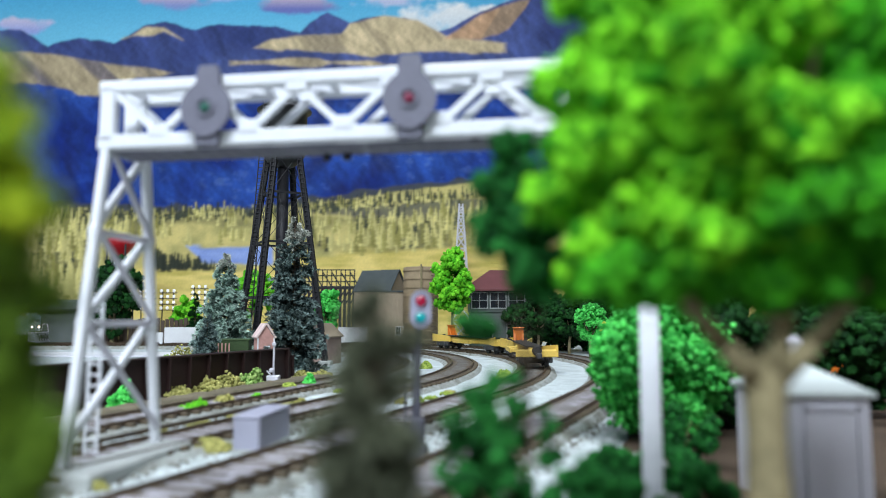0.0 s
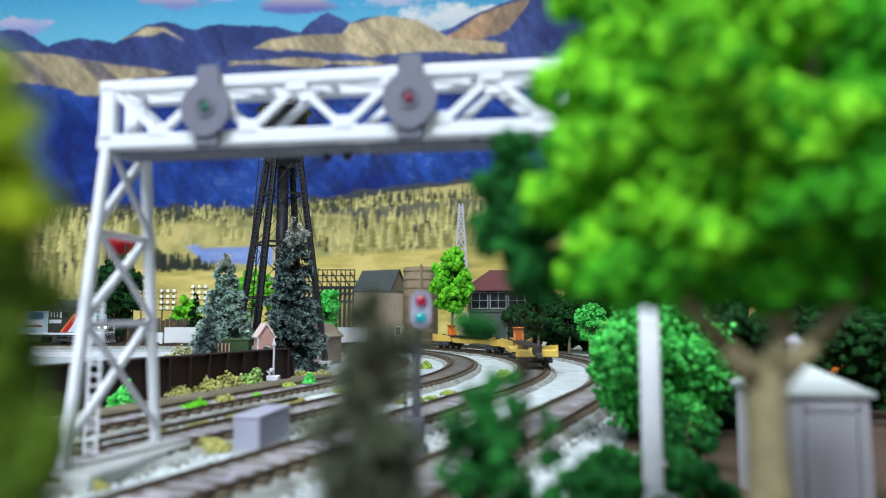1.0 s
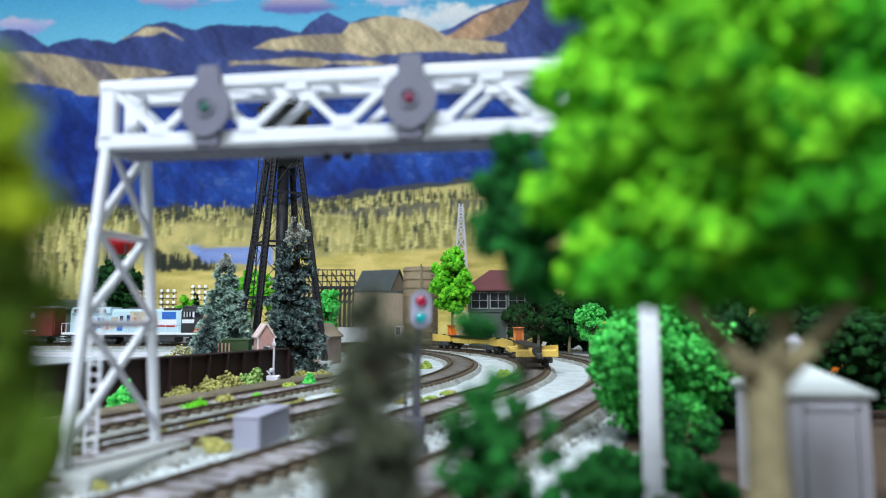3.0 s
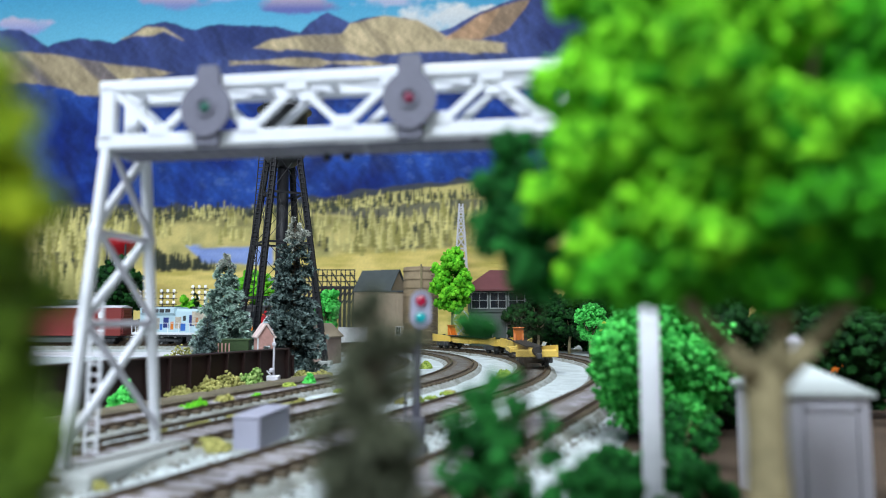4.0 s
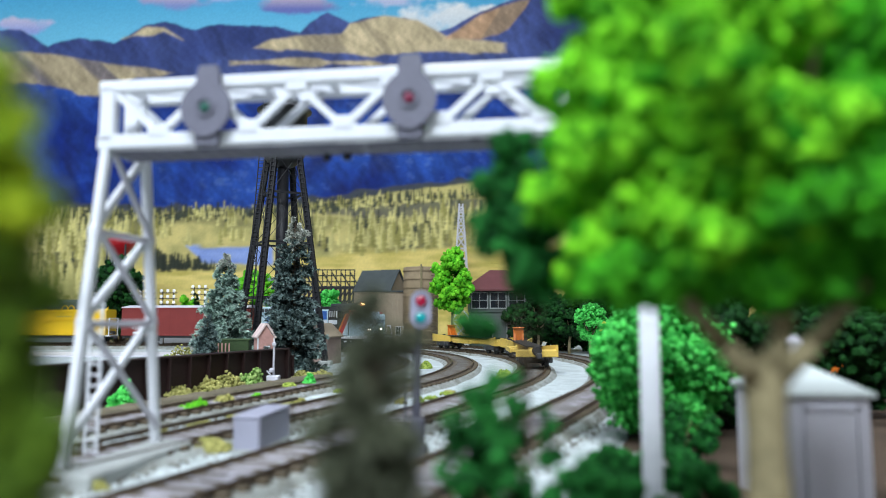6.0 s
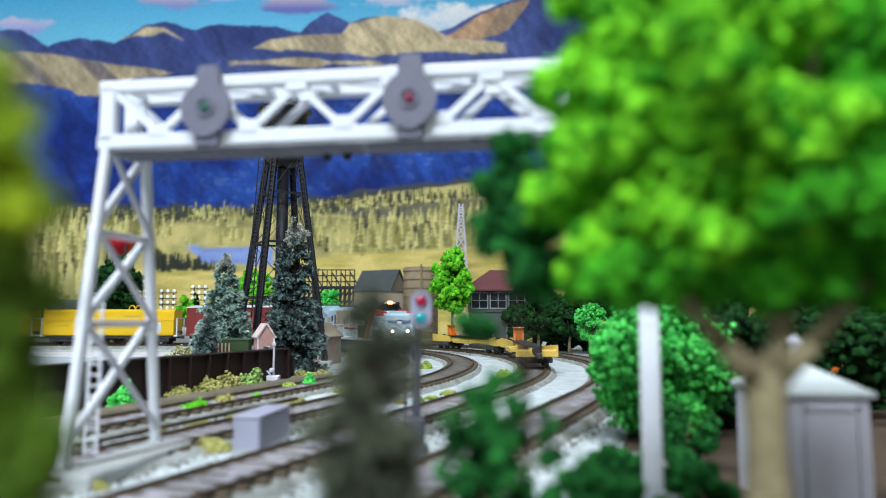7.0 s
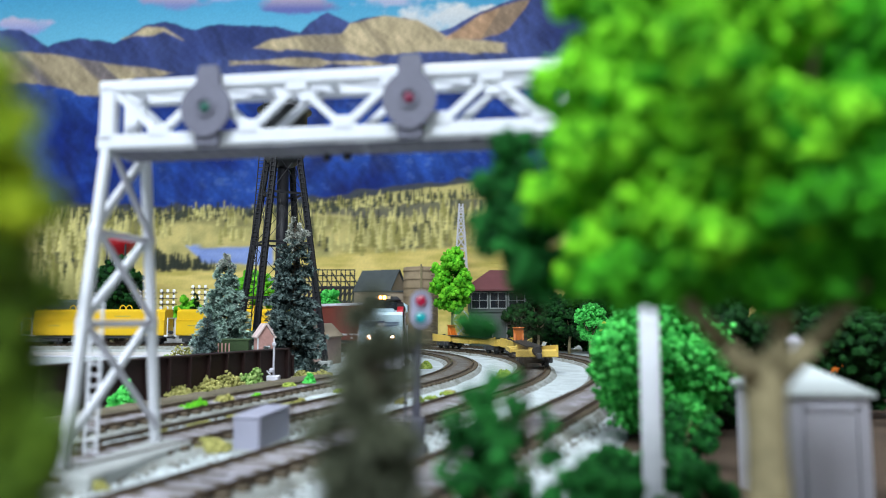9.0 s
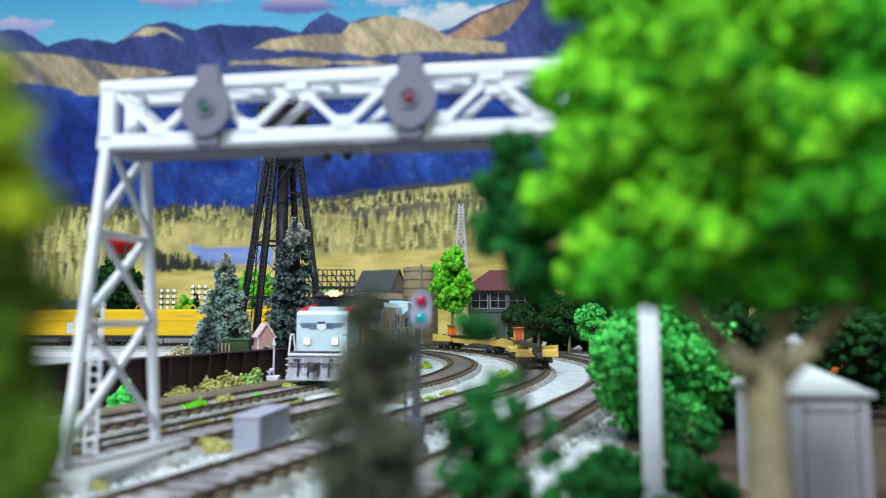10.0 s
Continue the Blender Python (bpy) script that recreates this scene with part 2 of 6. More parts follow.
def place(x, y, z=0.0, rz=0.0, rx=0.0, ry=0.0):
    return pose(x * K, y * K, z * K, rx, ry, rz)


def thing(name, label, category, x=0.0, y=0.0, z=0.0, rz=0.0, group="", kind="", ry=0.0):
    ob = new(name)
    ob.empty_display_size = 0.005
    ob.matrix_world = place(x, y, z, rz, 0, ry)
    return tagged(ob, label, category, group, kind)


def lumps(name, centres, radii, mat, parent, rng, jitter=0.35, flat=1.0):
    """Many small uneven foam clumps in one mesh."""
    n = len(centres)
    v = ICO_V[None] * (1 + jitter * rng.uniform(-1, 1, (n, len(ICO_V), 1))) * np.asarray(radii)[:, None, None]
    v[:, :, 2] *= flat
    v = (v + np.asarray(centres)[:, None, :]).reshape(-1, 3) * K
    f = (ICO_F[None] + (np.arange(n) * len(ICO_V))[:, None, None]).reshape(-1, 3)
    me = bpy.data.meshes.new(name)
    me.from_pydata(v.tolist(), [], f.tolist())
    me.materials.append(mat)
    ob = new(name, me)
    ob.parent = parent
    return ob


def blades(name, roots, dirs, length, width, mat, parent, rng, per=7, spread=0.8):
    """Tufts of narrow pointed needles."""
    n = len(roots)
    r = np.repeat(np.asarray(roots), per, 0)
    d = np.repeat(np.asarray(dirs), per, 0) + rng.normal(0, spread, (n * per, 3))
    d /= np.linalg.norm(d, axis=1, keepdims=True)
    s = np.cross(d, rng.normal(0, 1, (n * per, 3)))
    s /= np.linalg.norm(s, axis=1, keepdims=True)
    ln = np.asarray(length).repeat(per)[:, None] if np.ndim(length) else length
    ln = ln * rng.uniform(0.6, 1.2, (n * per, 1))
    a, b, c = r - s * width, r + s * width, r + d * ln
    v = np.stack([a, b, c], 1).reshape(-1, 3) * K
    f = np.arange(len(v)).reshape(-1, 3)
    me = bpy.data.meshes.new(name)
    me.from_pydata(v.tolist(), [], f.tolist())
    me.materials.append(mat)
    ob = new(name, me)
    ob.parent = parent
    return ob


# ---- room ----
def slab(name, x, y, z, sx, sy, sz, mat, label):
    g = Geo().box(0, 0, 0, sx, sy, sz, 0.2)
    ob = part(name, g, mat)
    ob.matrix_world = place(x, y, z)
    return tagged(ob, label, name.split("_")[0], kind="structure")


slab("floor", 0, 20, -96, 520, 440, 4, M_FLOOR, "dull brown hard floor of the room")
slab("ceiling", 0, 20, 152, 520, 440, 4, M_CEIL, "plain white room ceiling with lamps")
slab("wall_north", 0, 241, 28, 520, 4, 244, M_WALL, "plain pale wall behind the mountain mural")
slab("wall_south", 0, -201, 28, 520, 4, 244, M_WALL, "plain pale room wall")
slab("wall_west", -261, 20, 28, 4, 440, 244, M_WALL, "plain pale room wall")
slab("wall_east", 261, 20, 28, 4, 440, 244, M_WALL, "plain pale room wall")
for lx, ly in ((-40, 45), (30, 45), (-55, -95), (45, -95)):
    fx = thing("ceiling_lamp", "white tube lamp fixed under the ceiling", "lamp", lx, ly, 150, group="tube lamps")
    part("housing", Geo().box(0, 0, -2, 124, 18, 4, 0.5), M_WHITE, fx)
    part("tube", Geo().rod((-58, -5, -5.2), (58, -5, -5.2), 1.2, None, 10), M_TUBE, fx, "glowing white tube")
    part("tube", Geo().rod((-58, 5, -5.2), (58, 5, -5.2), 1.2, None, 10), M_TUBE, fx, "glowing white tube")

bench = slab("benchwork", -27, 38, -5.2, 314, 196, 9.6, M_BROWN, "wooden benchwork under the model layout")
for bx in (-176, -80, 20, 120):
    for by in (-50, 126):
        part("leg", Geo().box(bx + 27, by - 38, -46.6, 8, 8, 84, 0.4), M_BROWN, bench)

# brown earth where the bushes grow, along the outermost track
EARTH = [(-14, -40), (-2.2, 0), (1.2, 10), (4.5, 20), (7.8, 29), (10.5, 36), (16, 50), (22, 66), (40, 84), (70, 96), (125, 96), (125, -40)]
rim = []
for (ax, ay), (bx, by) in zip(EARTH, EARTH[1:] + EARTH[:1]):
    n = max(2, int(math.hypot(bx - ax, by - ay) / 1.0))
    for k in range(n):
        x, y = ax + (bx - ax) * k / n, ay + (by - ay) * k / n
        rim.append((x + 0.7 * noise.noise((x * 0.8, y * 0.8, 1)), y + 0.7 * noise.noise((x * 0.8, y * 0.8, 5))))
earth = part("earth_patch", Geo().prism(rim, -0.1, 0.13, "z"), M_EARTH)
tagged(earth, "brown scattered earth under the bushes", "ground", kind="structure")


# ---- printed mountain mural on the wall panel behind the layout; plane units are cm ----
MY = 132.0


def value_noise(x, z, sx, sz, seed, octaves=4):
    rng = np.random.default_rng(seed)
    out, amp = 0.0, 0.5
    for _ in range(octaves):
        tab = rng.random((256, 256))
        u, w = x / sx + 1000, z / sz + 1000
        i, j = np.floor(u).astype(int), np.floor(w).astype(int)
        a, b = u - i, w - j
        a, b = a * a * (3 - 2 * a), b * b * (3 - 2 * b)
        i0, i1, j0, j1 = i % 256, (i + 1) % 256, j % 256, (j + 1) % 256
        out = out + amp * ((tab[i0, j0] * (1 - a) + tab[i1, j0] * a) * (1 - b) + (tab[i0, j1] * (1 - a) + tab[i1, j1] * a) * b)
        amp, sx, sz = amp / 2, sx / 2, sz / 2
    return out


def edge(x, pts):
    p = sorted(pts)
    return np.interp(x, [a for a, _ in p], [b for _, b in p])


def mural():
    x0, x1, z0, z1, st = -125.0, 125.0, -4.0, 84.0, 0.26
    nx, nz = int((x1 - x0) / st) + 1, int((z1 - z0) / st) + 1
    xs, zs = np.linspace(x0, x1, nx), np.linspace(z0, z1, nz)
    X, Z = np.meshgrid(xs, zs)
    n1 = value_noise(X, Z, 14, 10, 1)
    n2 = value_noise(X, Z, 3.2, 2.4, 2)
    n3 = value_noise(X, Z, 7, 1.6, 3)

    def rgb(r, g, b):
        return np.array(srgb(r, g, b)[:3])

    def lay(mask, c, c2=None, t=None):
        m = np.clip(mask, 0, 1)[..., None]
        col = c if c2 is None else c + (c2 - c) * np.clip(t, 0, 1)[..., None]
        C[:] = C * (1 - m) + col * m

    C = np.zeros((nz, nx, 3)) + rgb(92, 172, 212)
    lay(np.ones_like(X), rgb(120, 192, 214), rgb(66, 152, 190), (Z - 52) / 16)
    # clouds
    def cloud(cx, cz, rx, rz, c, c2):
        d = 1.25 - ((X - cx) / rx) ** 2 - ((Z - cz) / rz) ** 2 + (n2 - 0.45) * 3.0
        lay(np.clip(d * 1.2, 0, 0.95), c, c2, (Z - cz) / rz * 0.6 + 0.4)
    cl = [(-28.4, 66.4), (-53.0, 66.8), (-82.8, 61.8), (4.0, 63.3), (-10.5, 67.9), (44.1, 62.4), (-40.7, 69.6)]
    cloud(*cl[0], 7.5, 1.9, rgb(96, 98, 160), rgb(196, 176, 176))
    cloud(*cl[1], 6.0, 1.6, rgb(120, 130, 180), rgb(190, 170, 180))
    cloud(*cl[2], 5.0, 1.8, rgb(140, 150, 200), rgb(200, 185, 200))
    cloud(*cl[3], 13.0, 3.2, rgb(190, 200, 205), rgb(225, 222, 215))
    cloud(*cl[4], 9.0, 2.2, rgb(170, 175, 200), rgb(235, 220, 205))
    cloud(*cl[5], 16.0, 5.0, rgb(170, 190, 205), rgb(225, 222, 215))
    cloud(*cl[6], 9.0, 2.6, rgb(150, 160, 200), rgb(225, 205, 195))
    # far ridge: tan and slate peaks
    r1 = [(-131.6, 60.1), (-87.2, 61.0), (-83.3, 61.0), (-77.6, 57.8), (-71.6, 59.1), (-64.8, 58.2), (-58.9, 61.7), (-54.5, 62.4), (-48.8, 60.8), (-44.4, 62.0), (-40.5, 62.1), (-31.1, 61.2), (-28.2, 60.5), (-26.3, 62.6), (-22.8, 64.5), (-18.5, 62.6), (-13.8, 63.6), (-7.7, 63.5), (-2.1, 60.6), (1.8, 61.4), (7.4, 64.7), (12.1, 66.7), (16.3, 67.9), (24.2, 69.3), (46.4, 63.5), (87.5, 65.8), (135.2, 60.1)]
    top1 = edge(X, r1) + (value_noise(X, X * 0, 3, 3, 5) - 0.47) * 1.0
    slate, slate2 = rgb(38, 52, 102), rgb(64, 78, 128)
    tan, tan2 = rgb(194, 176, 138), rgb(112, 102, 88)
    lay((top1 - Z) * 4, slate, slate2, n1 * 2.2 - 0.5)
    # sunlit tan faces on the ridges, with dark gullies
    def sunny(up, low, seed, lean, c=tan, c2=tan2):
        a, b = edge(X, up), edge(X, low)
        wob = (value_noise(X + lean * Z, Z * 0.4, 5, 9, seed) - 0.47)
        m = np.minimum(np.minimum(a - Z + wob * 1.5, Z - b + wob * 2), np.minimum(X - min(p[0] for p in up), max(p[0] for p in up) - X) * 0.5 + wob)
        gully = value_noise(X + lean * Z, Z * 0.2, 4.5, 30, seed + 40)
        lay(np.clip(m * 1.6, 0, 1), c, c * 0.75, n2)
        lay(np.clip(m * 1.6, 0, 1) * np.clip((gully - 0.54) * 7, 0, 0.6), c2)
    sunny([(-131.4, 57.8), (-87.0, 56.8), (-77.0, 56.4), (-69.0, 55.0), (-61.0, 53.4), (-52.0, 52.4)], [(-130.7, 49.8), (-86.5, 49.8), (-73.2, 46.6), (-64.2, 48.0), (-60.0, 51.2), (-52.0, 51.8)], 11, 1.1, c=rgb(172, 156, 124), c2=rgb(46, 50, 92))
    sunny([(-67.0, 57.8), (-58.9, 61.5), (-55.0, 61.7), (-50.4, 58.9)], [(-67.0, 57.6), (-61.5, 58.7), (-54.9, 60.1), (-50.4, 57.8)], 12, 0.6)
    sunny([(-38.4, 57.0), (-35.1, 58.6), (-31.7, 59.6), (-25.0, 60.2), (-20.0, 60.4), (-18.3, 62.4), (-11.6, 63.8), (-4.9, 63.2), (0.7, 59.8), (12.9, 58.4)], [(-38.4, 56.7), (-25.0, 56.0), (-16.0, 55.2), (-9.4, 55.8), (-0.4, 56.2), (12.9, 55.9)], 13, 0.7)
    sunny([(-42.0, 54.6), (-30.0, 55.2), (-14.0, 54.8), (-8.0, 53.9)], [(-42.0, 53.6), (-30.0, 53.4), (-14.0, 53.2), (-8.0, 53.4)], 16, 0.4)
    sunny([(-0.4, 58.9), (7.4, 64.5), (12.1, 66.5), (16.3, 67.5), (18.0, 68.2)], [(-0.4, 58.7), (7.3, 58.2), (12.9, 60.5), (16.3, 64.7), (18.0, 67.9)], 14, -0.6, rgb(182, 146, 112))
    sunny([(-15.9, 52.3), (-10.4, 53.6), (-0.4, 54.3), (19.5, 55.0)], [(-15.9, 52.0), (-10.4, 51.6), (-0.4, 51.4), (19.5, 52.0)], 15, 0.4)
    # deep blue shaded mountain
    r2 = [(-141.8, 50.9), (-86.5, 49.8), (-77.7, 49.8), (-69.8, 47.3), (-64.3, 45.5), (-58.9, 48.6), (-50.1, 50.7), (-33.6, 50.9), (-18.1, 50.9), (-0.4, 51.4), (23.9, 51.8), (90.3, 53.2), (134.2, 49.8)]
    top2 = edge(X, r2) + (value_noise(X, X * 0, 5, 3, 6) - 0.47) * 4
    t = n1 * 1.9 - 0.55 + (n2 - 0.45) * 0.8
    lay((top2 - Z) * 2.5, rgb(8, 36, 110), rgb(38, 80, 162), t)
    lay(np.clip((value_noise(X, Z, 1.6, 1.0, 33) - 0.56) * 5, 0, 0.5) * np.clip((n1 - 0.4) * 5, 0, 1) * ((top2 - Z) > 0.5), rgb(84, 112, 172))
    lay(np.clip((top2 - Z) * 0.2, 0, 1) * np.clip((value_noise(X, Z, 6, 12, 9) - 0.5) * 4, 0, 0.6), rgb(20, 24, 70))
    # far dark tree line above the valley, then the valley meadow
    r3 = [(-139.2, 25.4), (-85.0, 25.7), (-52.5, 25.0), (-37.3, 24.6), (-24.3, 26.8), (-9.1, 28.7), (7.2, 30.5), (34.4, 30.9), (88.8, 29.6), (132.3, 29.6)]
    top3 = edge(X, r3)
    lay((top3 + 1.2 - Z + (n2 - 0.5) * 2) * 2, rgb(44, 48, 66), rgb(70, 74, 70), n3)
    lay((top3 - Z + (n3 - 0.5) * 1.2) * 3, rgb(192, 178, 112), rgb(136, 132, 82), (n2 - 0.3) * 2)
    ml = edge(X, [(-127.4, 14.4), (-62.8, 14.4), (-39.1, 13.7), (-19.8, 17.6), (8.2, 19.2), (88.1, 19.8)])
    lay((ml - Z + (n3 - 0.5) * 3) * 1.2, rgb(212, 192, 116), rgb(164, 152, 72), (value_noise(X, Z, 5.0, 0.8, 34) - 0.3) * 2.0)
    # dark woods on the slope, and shade under the groves
    wood = edge(X, [(-125.0, 25.6), (-50.0, 25.2), (-30.0, 25.2), (-18.0, 25.8), (8.0, 27.2), (60.0, 27.5)])
    wood2 = edge(X, [(-125.0, 24.6), (-50.0, 24.4), (-30.0, 24.4), (-18.0, 23.4), (8.0, 23.2), (60.0, 23.0)])
    lay(np.clip(np.minimum(wood - Z, Z - wood2) * 1.6 + (n2 - 0.45) * 2.4 + 0.2, 0, 0.85), rgb(58, 60, 70), rgb(92, 92, 76), n3 * 2 - 0.5)
    den = np.clip(value_noise(X, Z, 9, 2.6, 71) * 3.0 - 0.85, 0, 1)
    low_edge = edge(X, [(-125.0, 2.0), (-62.0, 8.0), (-56.0, 19.6), (-38.0, 19.6), (-24.0, 17.0), (-16.0, 16.2), (8.0, 18.0), (60.0, 18.0)])
    lay(np.clip(np.minimum(Z - low_edge, wood2 + 0.4 - Z) * 1.5, 0, 1) * np.clip(den + (X < -58), 0, 1) * 0.8, rgb(112, 108, 66), rgb(78, 80, 56), n2)
    # rocky relief on the mountains
    for sx, sz, amt, sd in ((8, 7, 0.13, 60), (2.4, 2.2, 0.08, 61)):
        rel = np.gradient(value_noise(X + 0.5 * Z, Z, sx, sz, sd, 5), axis=1)
        rel = np.clip(rel / rel.std(), -2.2, 2.2) * ((Z < top1) & (Z > top3 + 1))
        C *= (1 + amt * rel)[..., None]
    # lake
    lk = [(-49.6, 18.4), (-32.0, 18.4), (-32.0, 13.9), (-49.0, 13.9)]
    lx0, lx1, lzt, lzb = lk[0][0], lk[1][0], lk[0][1], lk[2][1]
    lake = np.minimum(np.minimum(X - lx0 - (lzt - Z) * 0.9, lx1 - X), np.minimum(lzt - Z, Z - lzb)) + (n3 - 0.5) * 1.6 - 0.2
    lay(lake * 3, rgb(112, 134, 190), rgb(146, 164, 206), n3 * 2 - 0.5)

    # conifers, row behind row
    rng = np.random.default_rng(21)

    def conifer(cx, base, h, c, c2):
        w = h * rng.uniform(0.14, 0.22)
        i0, i1 = np.searchsorted(xs, (cx - w, cx + w))
        j0, j1 = np.searchsorted(zs, (base, base + h))
        if i1 <= i0 or j1 <= j0:
            return
        xx, zz = X[j0:j1, i0:i1], Z[j0:j1, i0:i1]
        f = (zz - base) / h
        half = w * (1 - f) * (0.75 + 0.35 * np.sin(f * 30 + cx * 9))
        m = (np.abs(xx - cx) < half + 0.03)[..., None] * 0.92
        lit = np.clip(0.5 - (xx - cx) / (w + 1e-6) * 0.8, 0, 1)[..., None]
        C[j0:j1, i0:i1] = C[j0:j1, i0:i1] * (1 - m) + (c2 + (c - c2) * lit) * m
    olive, gold, dark = rgb(152, 146, 80), rgb(212, 202, 130), rgb(48, 54, 44)
    bands = [([(-117.5, 24.4), (-52.5, 24.4), (-24.3, 25.7), (8.3, 29.2), (88.8, 29.6)], 2800, 1.7), ([(-117.2, 21.4), (-52.4, 22.2), (-24.2, 22.2), (8.2, 25.0), (88.5, 26.3)], 1700, 2.7), ([(-116.9, 17.6), (-63.0, 19.2), (-24.2, 19.3), (8.2, 20.9), (88.3, 21.9)], 1300, 3.6), ([(-116.3, 11.1), (-63.8, 11.1), (-57.5, 14.4)], 1000, 5.0)]
    clear = [(-125.0, 2.0), (-62.0, 8.0), (-56.0, 18.8), (-38.0, 18.8), (-24.0, 16.6), (-16.0, 15.8), (8.0, 18.0), (60.0, 18.0)]

    def grove(cx, cz):
        i, j = min(int((cx - x0) / st), nx - 1), min(max(int((cz - z0) / st), 0), nz - 1)
        return den[j, i] if cx > -60 else 1.0
    for k, (ln, count, h) in enumerate(bands):
        lo, hi = (x0, x1) if k < 3 else (x0, ln[-1][0])
        for cx in rng.uniform(lo, hi, count):
            base = float(edge(cx, ln)) - h * 0.55 + rng.normal(0, h * 0.32)
            if lx0 - 5 < cx < lx1 + 3 and lzb - 3 < base < lzt - 0.5:
                continue
            if base < edge(cx, clear) + rng.normal(0, 0.6) or grove(cx, base) < rng.random() * 0.75:
                continue
            q = rng.random()
            hue = olive * (0.7 + q) if q < 0.4 else gold * (0.72 + 0.4 * rng.random())
            if rng.random() < (0.6 if k == 0 else 0.1):
                hue = dark * (0.7 + rng.random())
            conifer(cx, base, h * rng.uniform(0.6, 1.25), hue, hue * 0.6)
    dl = [(-55.1, 13.9), (-43.4, 13.7)]
    for cx in rng.uniform(dl[0][0], dl[1][0], 90):
        conifer(cx, dl[0][1] - 0.3 + rng.normal(0, 0.25), (3.8 - 2.6 * (cx - dl[0][0]) / (dl[1][0] - dl[0][0])) * rng.uniform(0.7, 1.2), dark * 1.1, dark * 0.5)
    C *= np.where(Z < top3 + 1, 1.25, 1.0)[..., None]
    # slight softness of the print
    C[1:-1, 1:-1] = 0.4 * C[1:-1, 1:-1] + 0.15 * (C[:-2, 1:-1] + C[2:, 1:-1] + C[1:-1, :-2] + C[1:-1, 2:])
    # print grain
    C *= (0.95 + 0.1 * rng.random((nz, nx)))[..., None]
    me = bpy.data.meshes.new("mural_print")
    v = np.stack([X.ravel(), np.full(X.size, MY), Z.ravel()], 1) * K
    q = (np.arange(nz - 1)[:, None] * nx + np.arange(nx - 1)[None]).ravel()
    f = np.stack([q, q + 1, q + nx + 1, q + nx], 1)
    me.from_pydata(v.tolist(), [], f.tolist())
    at = me.color_attributes.new("ink", "FLOAT_COLOR", "POINT")
    at.data.foreach_set("color", np.concatenate([C.reshape(-1, 3), np.ones((C.size // 3, 1))], 1).astype(np.float32).ravel())
    m = bpy.data.materials.new("mural_ink")
    m.use_nodes = True
    ink = m.node_tree.nodes.new("ShaderNodeVertexColor")
    ink.layer_name = "ink"
    bs = m.node_tree.nodes["Principled BSDF"]
    bs.inputs["Roughness"].default_value, bs.inputs["Specular IOR Level"].default_value = 0.75, 0.25
    m.node_tree.links.new(ink.outputs["Color"], bs.inputs["Base Color"])
    me.materials.append(m)
    board = slab("backdrop", 0, MY + 1.6, 40, 250, 3, 88, M_WALL, "printed mural of blue mountains, lake and autumn forest")
    pr = new("mural_print", me)
    pr.parent = board
    pr.matrix_parent_inverse = board.matrix_world.inverted()


mural()

# ---- tracks: one line with a curve, and neighbours beside it ----
R1, R2, TURN2, CX, CY = 37.8, 55.0, radians(18.5), -42.0, 60.7
L1, L2 = R1 * math.pi / 2, R2 * TURN2
TIE_Z, RAIL_Z = 0.46, 0.80


def line(s):
    """Place and heading on the centre line of the main track, s cm from the start of the curve."""
    if s < 0:
        return Vector((CX + s, CY + R1)), 0.0
    if s < L1:
        a = s / R1
        return Vector((CX + R1 * math.sin(a), CY + R1 * math.cos(a))), -a
    if s < L1 + L2:
        a = (s - L1) / R2
        return Vector((CX + R1 - R2 + R2 * math.cos(a), CY - R2 * math.sin(a))), -math.pi / 2 - a
    a = -math.pi / 2 - TURN2
    p = Vector((CX + R1 - R2 + R2 * math.cos(TURN2), CY - R2 * math.sin(TURN2)))
    return p + (s - L1 - L2) * Vector((math.cos(a), math.sin(a))), a


def beside(s, k):
    """The same for the k-th track outside it; the tracks draw together after the curve."""
    p, a = line(s)
    gap = 5.9 - 1.2 * min(max((s - L1) / 45, 0), 1)
    return p + k * gap * Vector((-math.sin(a), math.cos(a))), a


# ground of the layout, one sheet with slight unevenness
gx, gy = np.meshgrid(np.linspace(-184, 130, 315), np.linspace(-60, 136, 197))
gz = np.array([0.10 * noise.noise((x * 0.11, y * 0.11, 3)) + 0.05 * noise.noise((x * 0.5, y * 0.5, 7)) for x, y in zip(gx.ravel(), gy.ravel())]) - 0.06
ss = np.array([beside(-141 + 1.5 * i, 1.5)[0][:] for i in range(179)])
near = np.sqrt(((gx.ravel()[:, None] - ss[None, :, 0]) ** 2 + (gy.ravel()[:, None] - ss[None, :, 1]) ** 2).min(1))
lift = np.clip((11.6 - near) / 2.0, 0, 1)
gz = gz + 0.42 * lift * lift * (3 - 2 * lift)
g = Geo()
g.v = list(np.stack([gx.ravel(), gy.ravel(), gz], 1))
g.f = [(j * 315 + i, j * 315 + i + 1, (j + 1) * 315 + i + 1, (j + 1) * 315 + i) for j in range(196) for i in range(314)]
ground = new("ground", mesh_of("ground", g, M_GROUND, True, False))
tagged(ground, "pale grey plaster ground of the model layout", "ground", kind="structure")


TIE_MESH = mesh_of("tie", Geo().box(0, 0, 0.12, 0.32, 2.6, 0.24, 0.04), M_TIE)


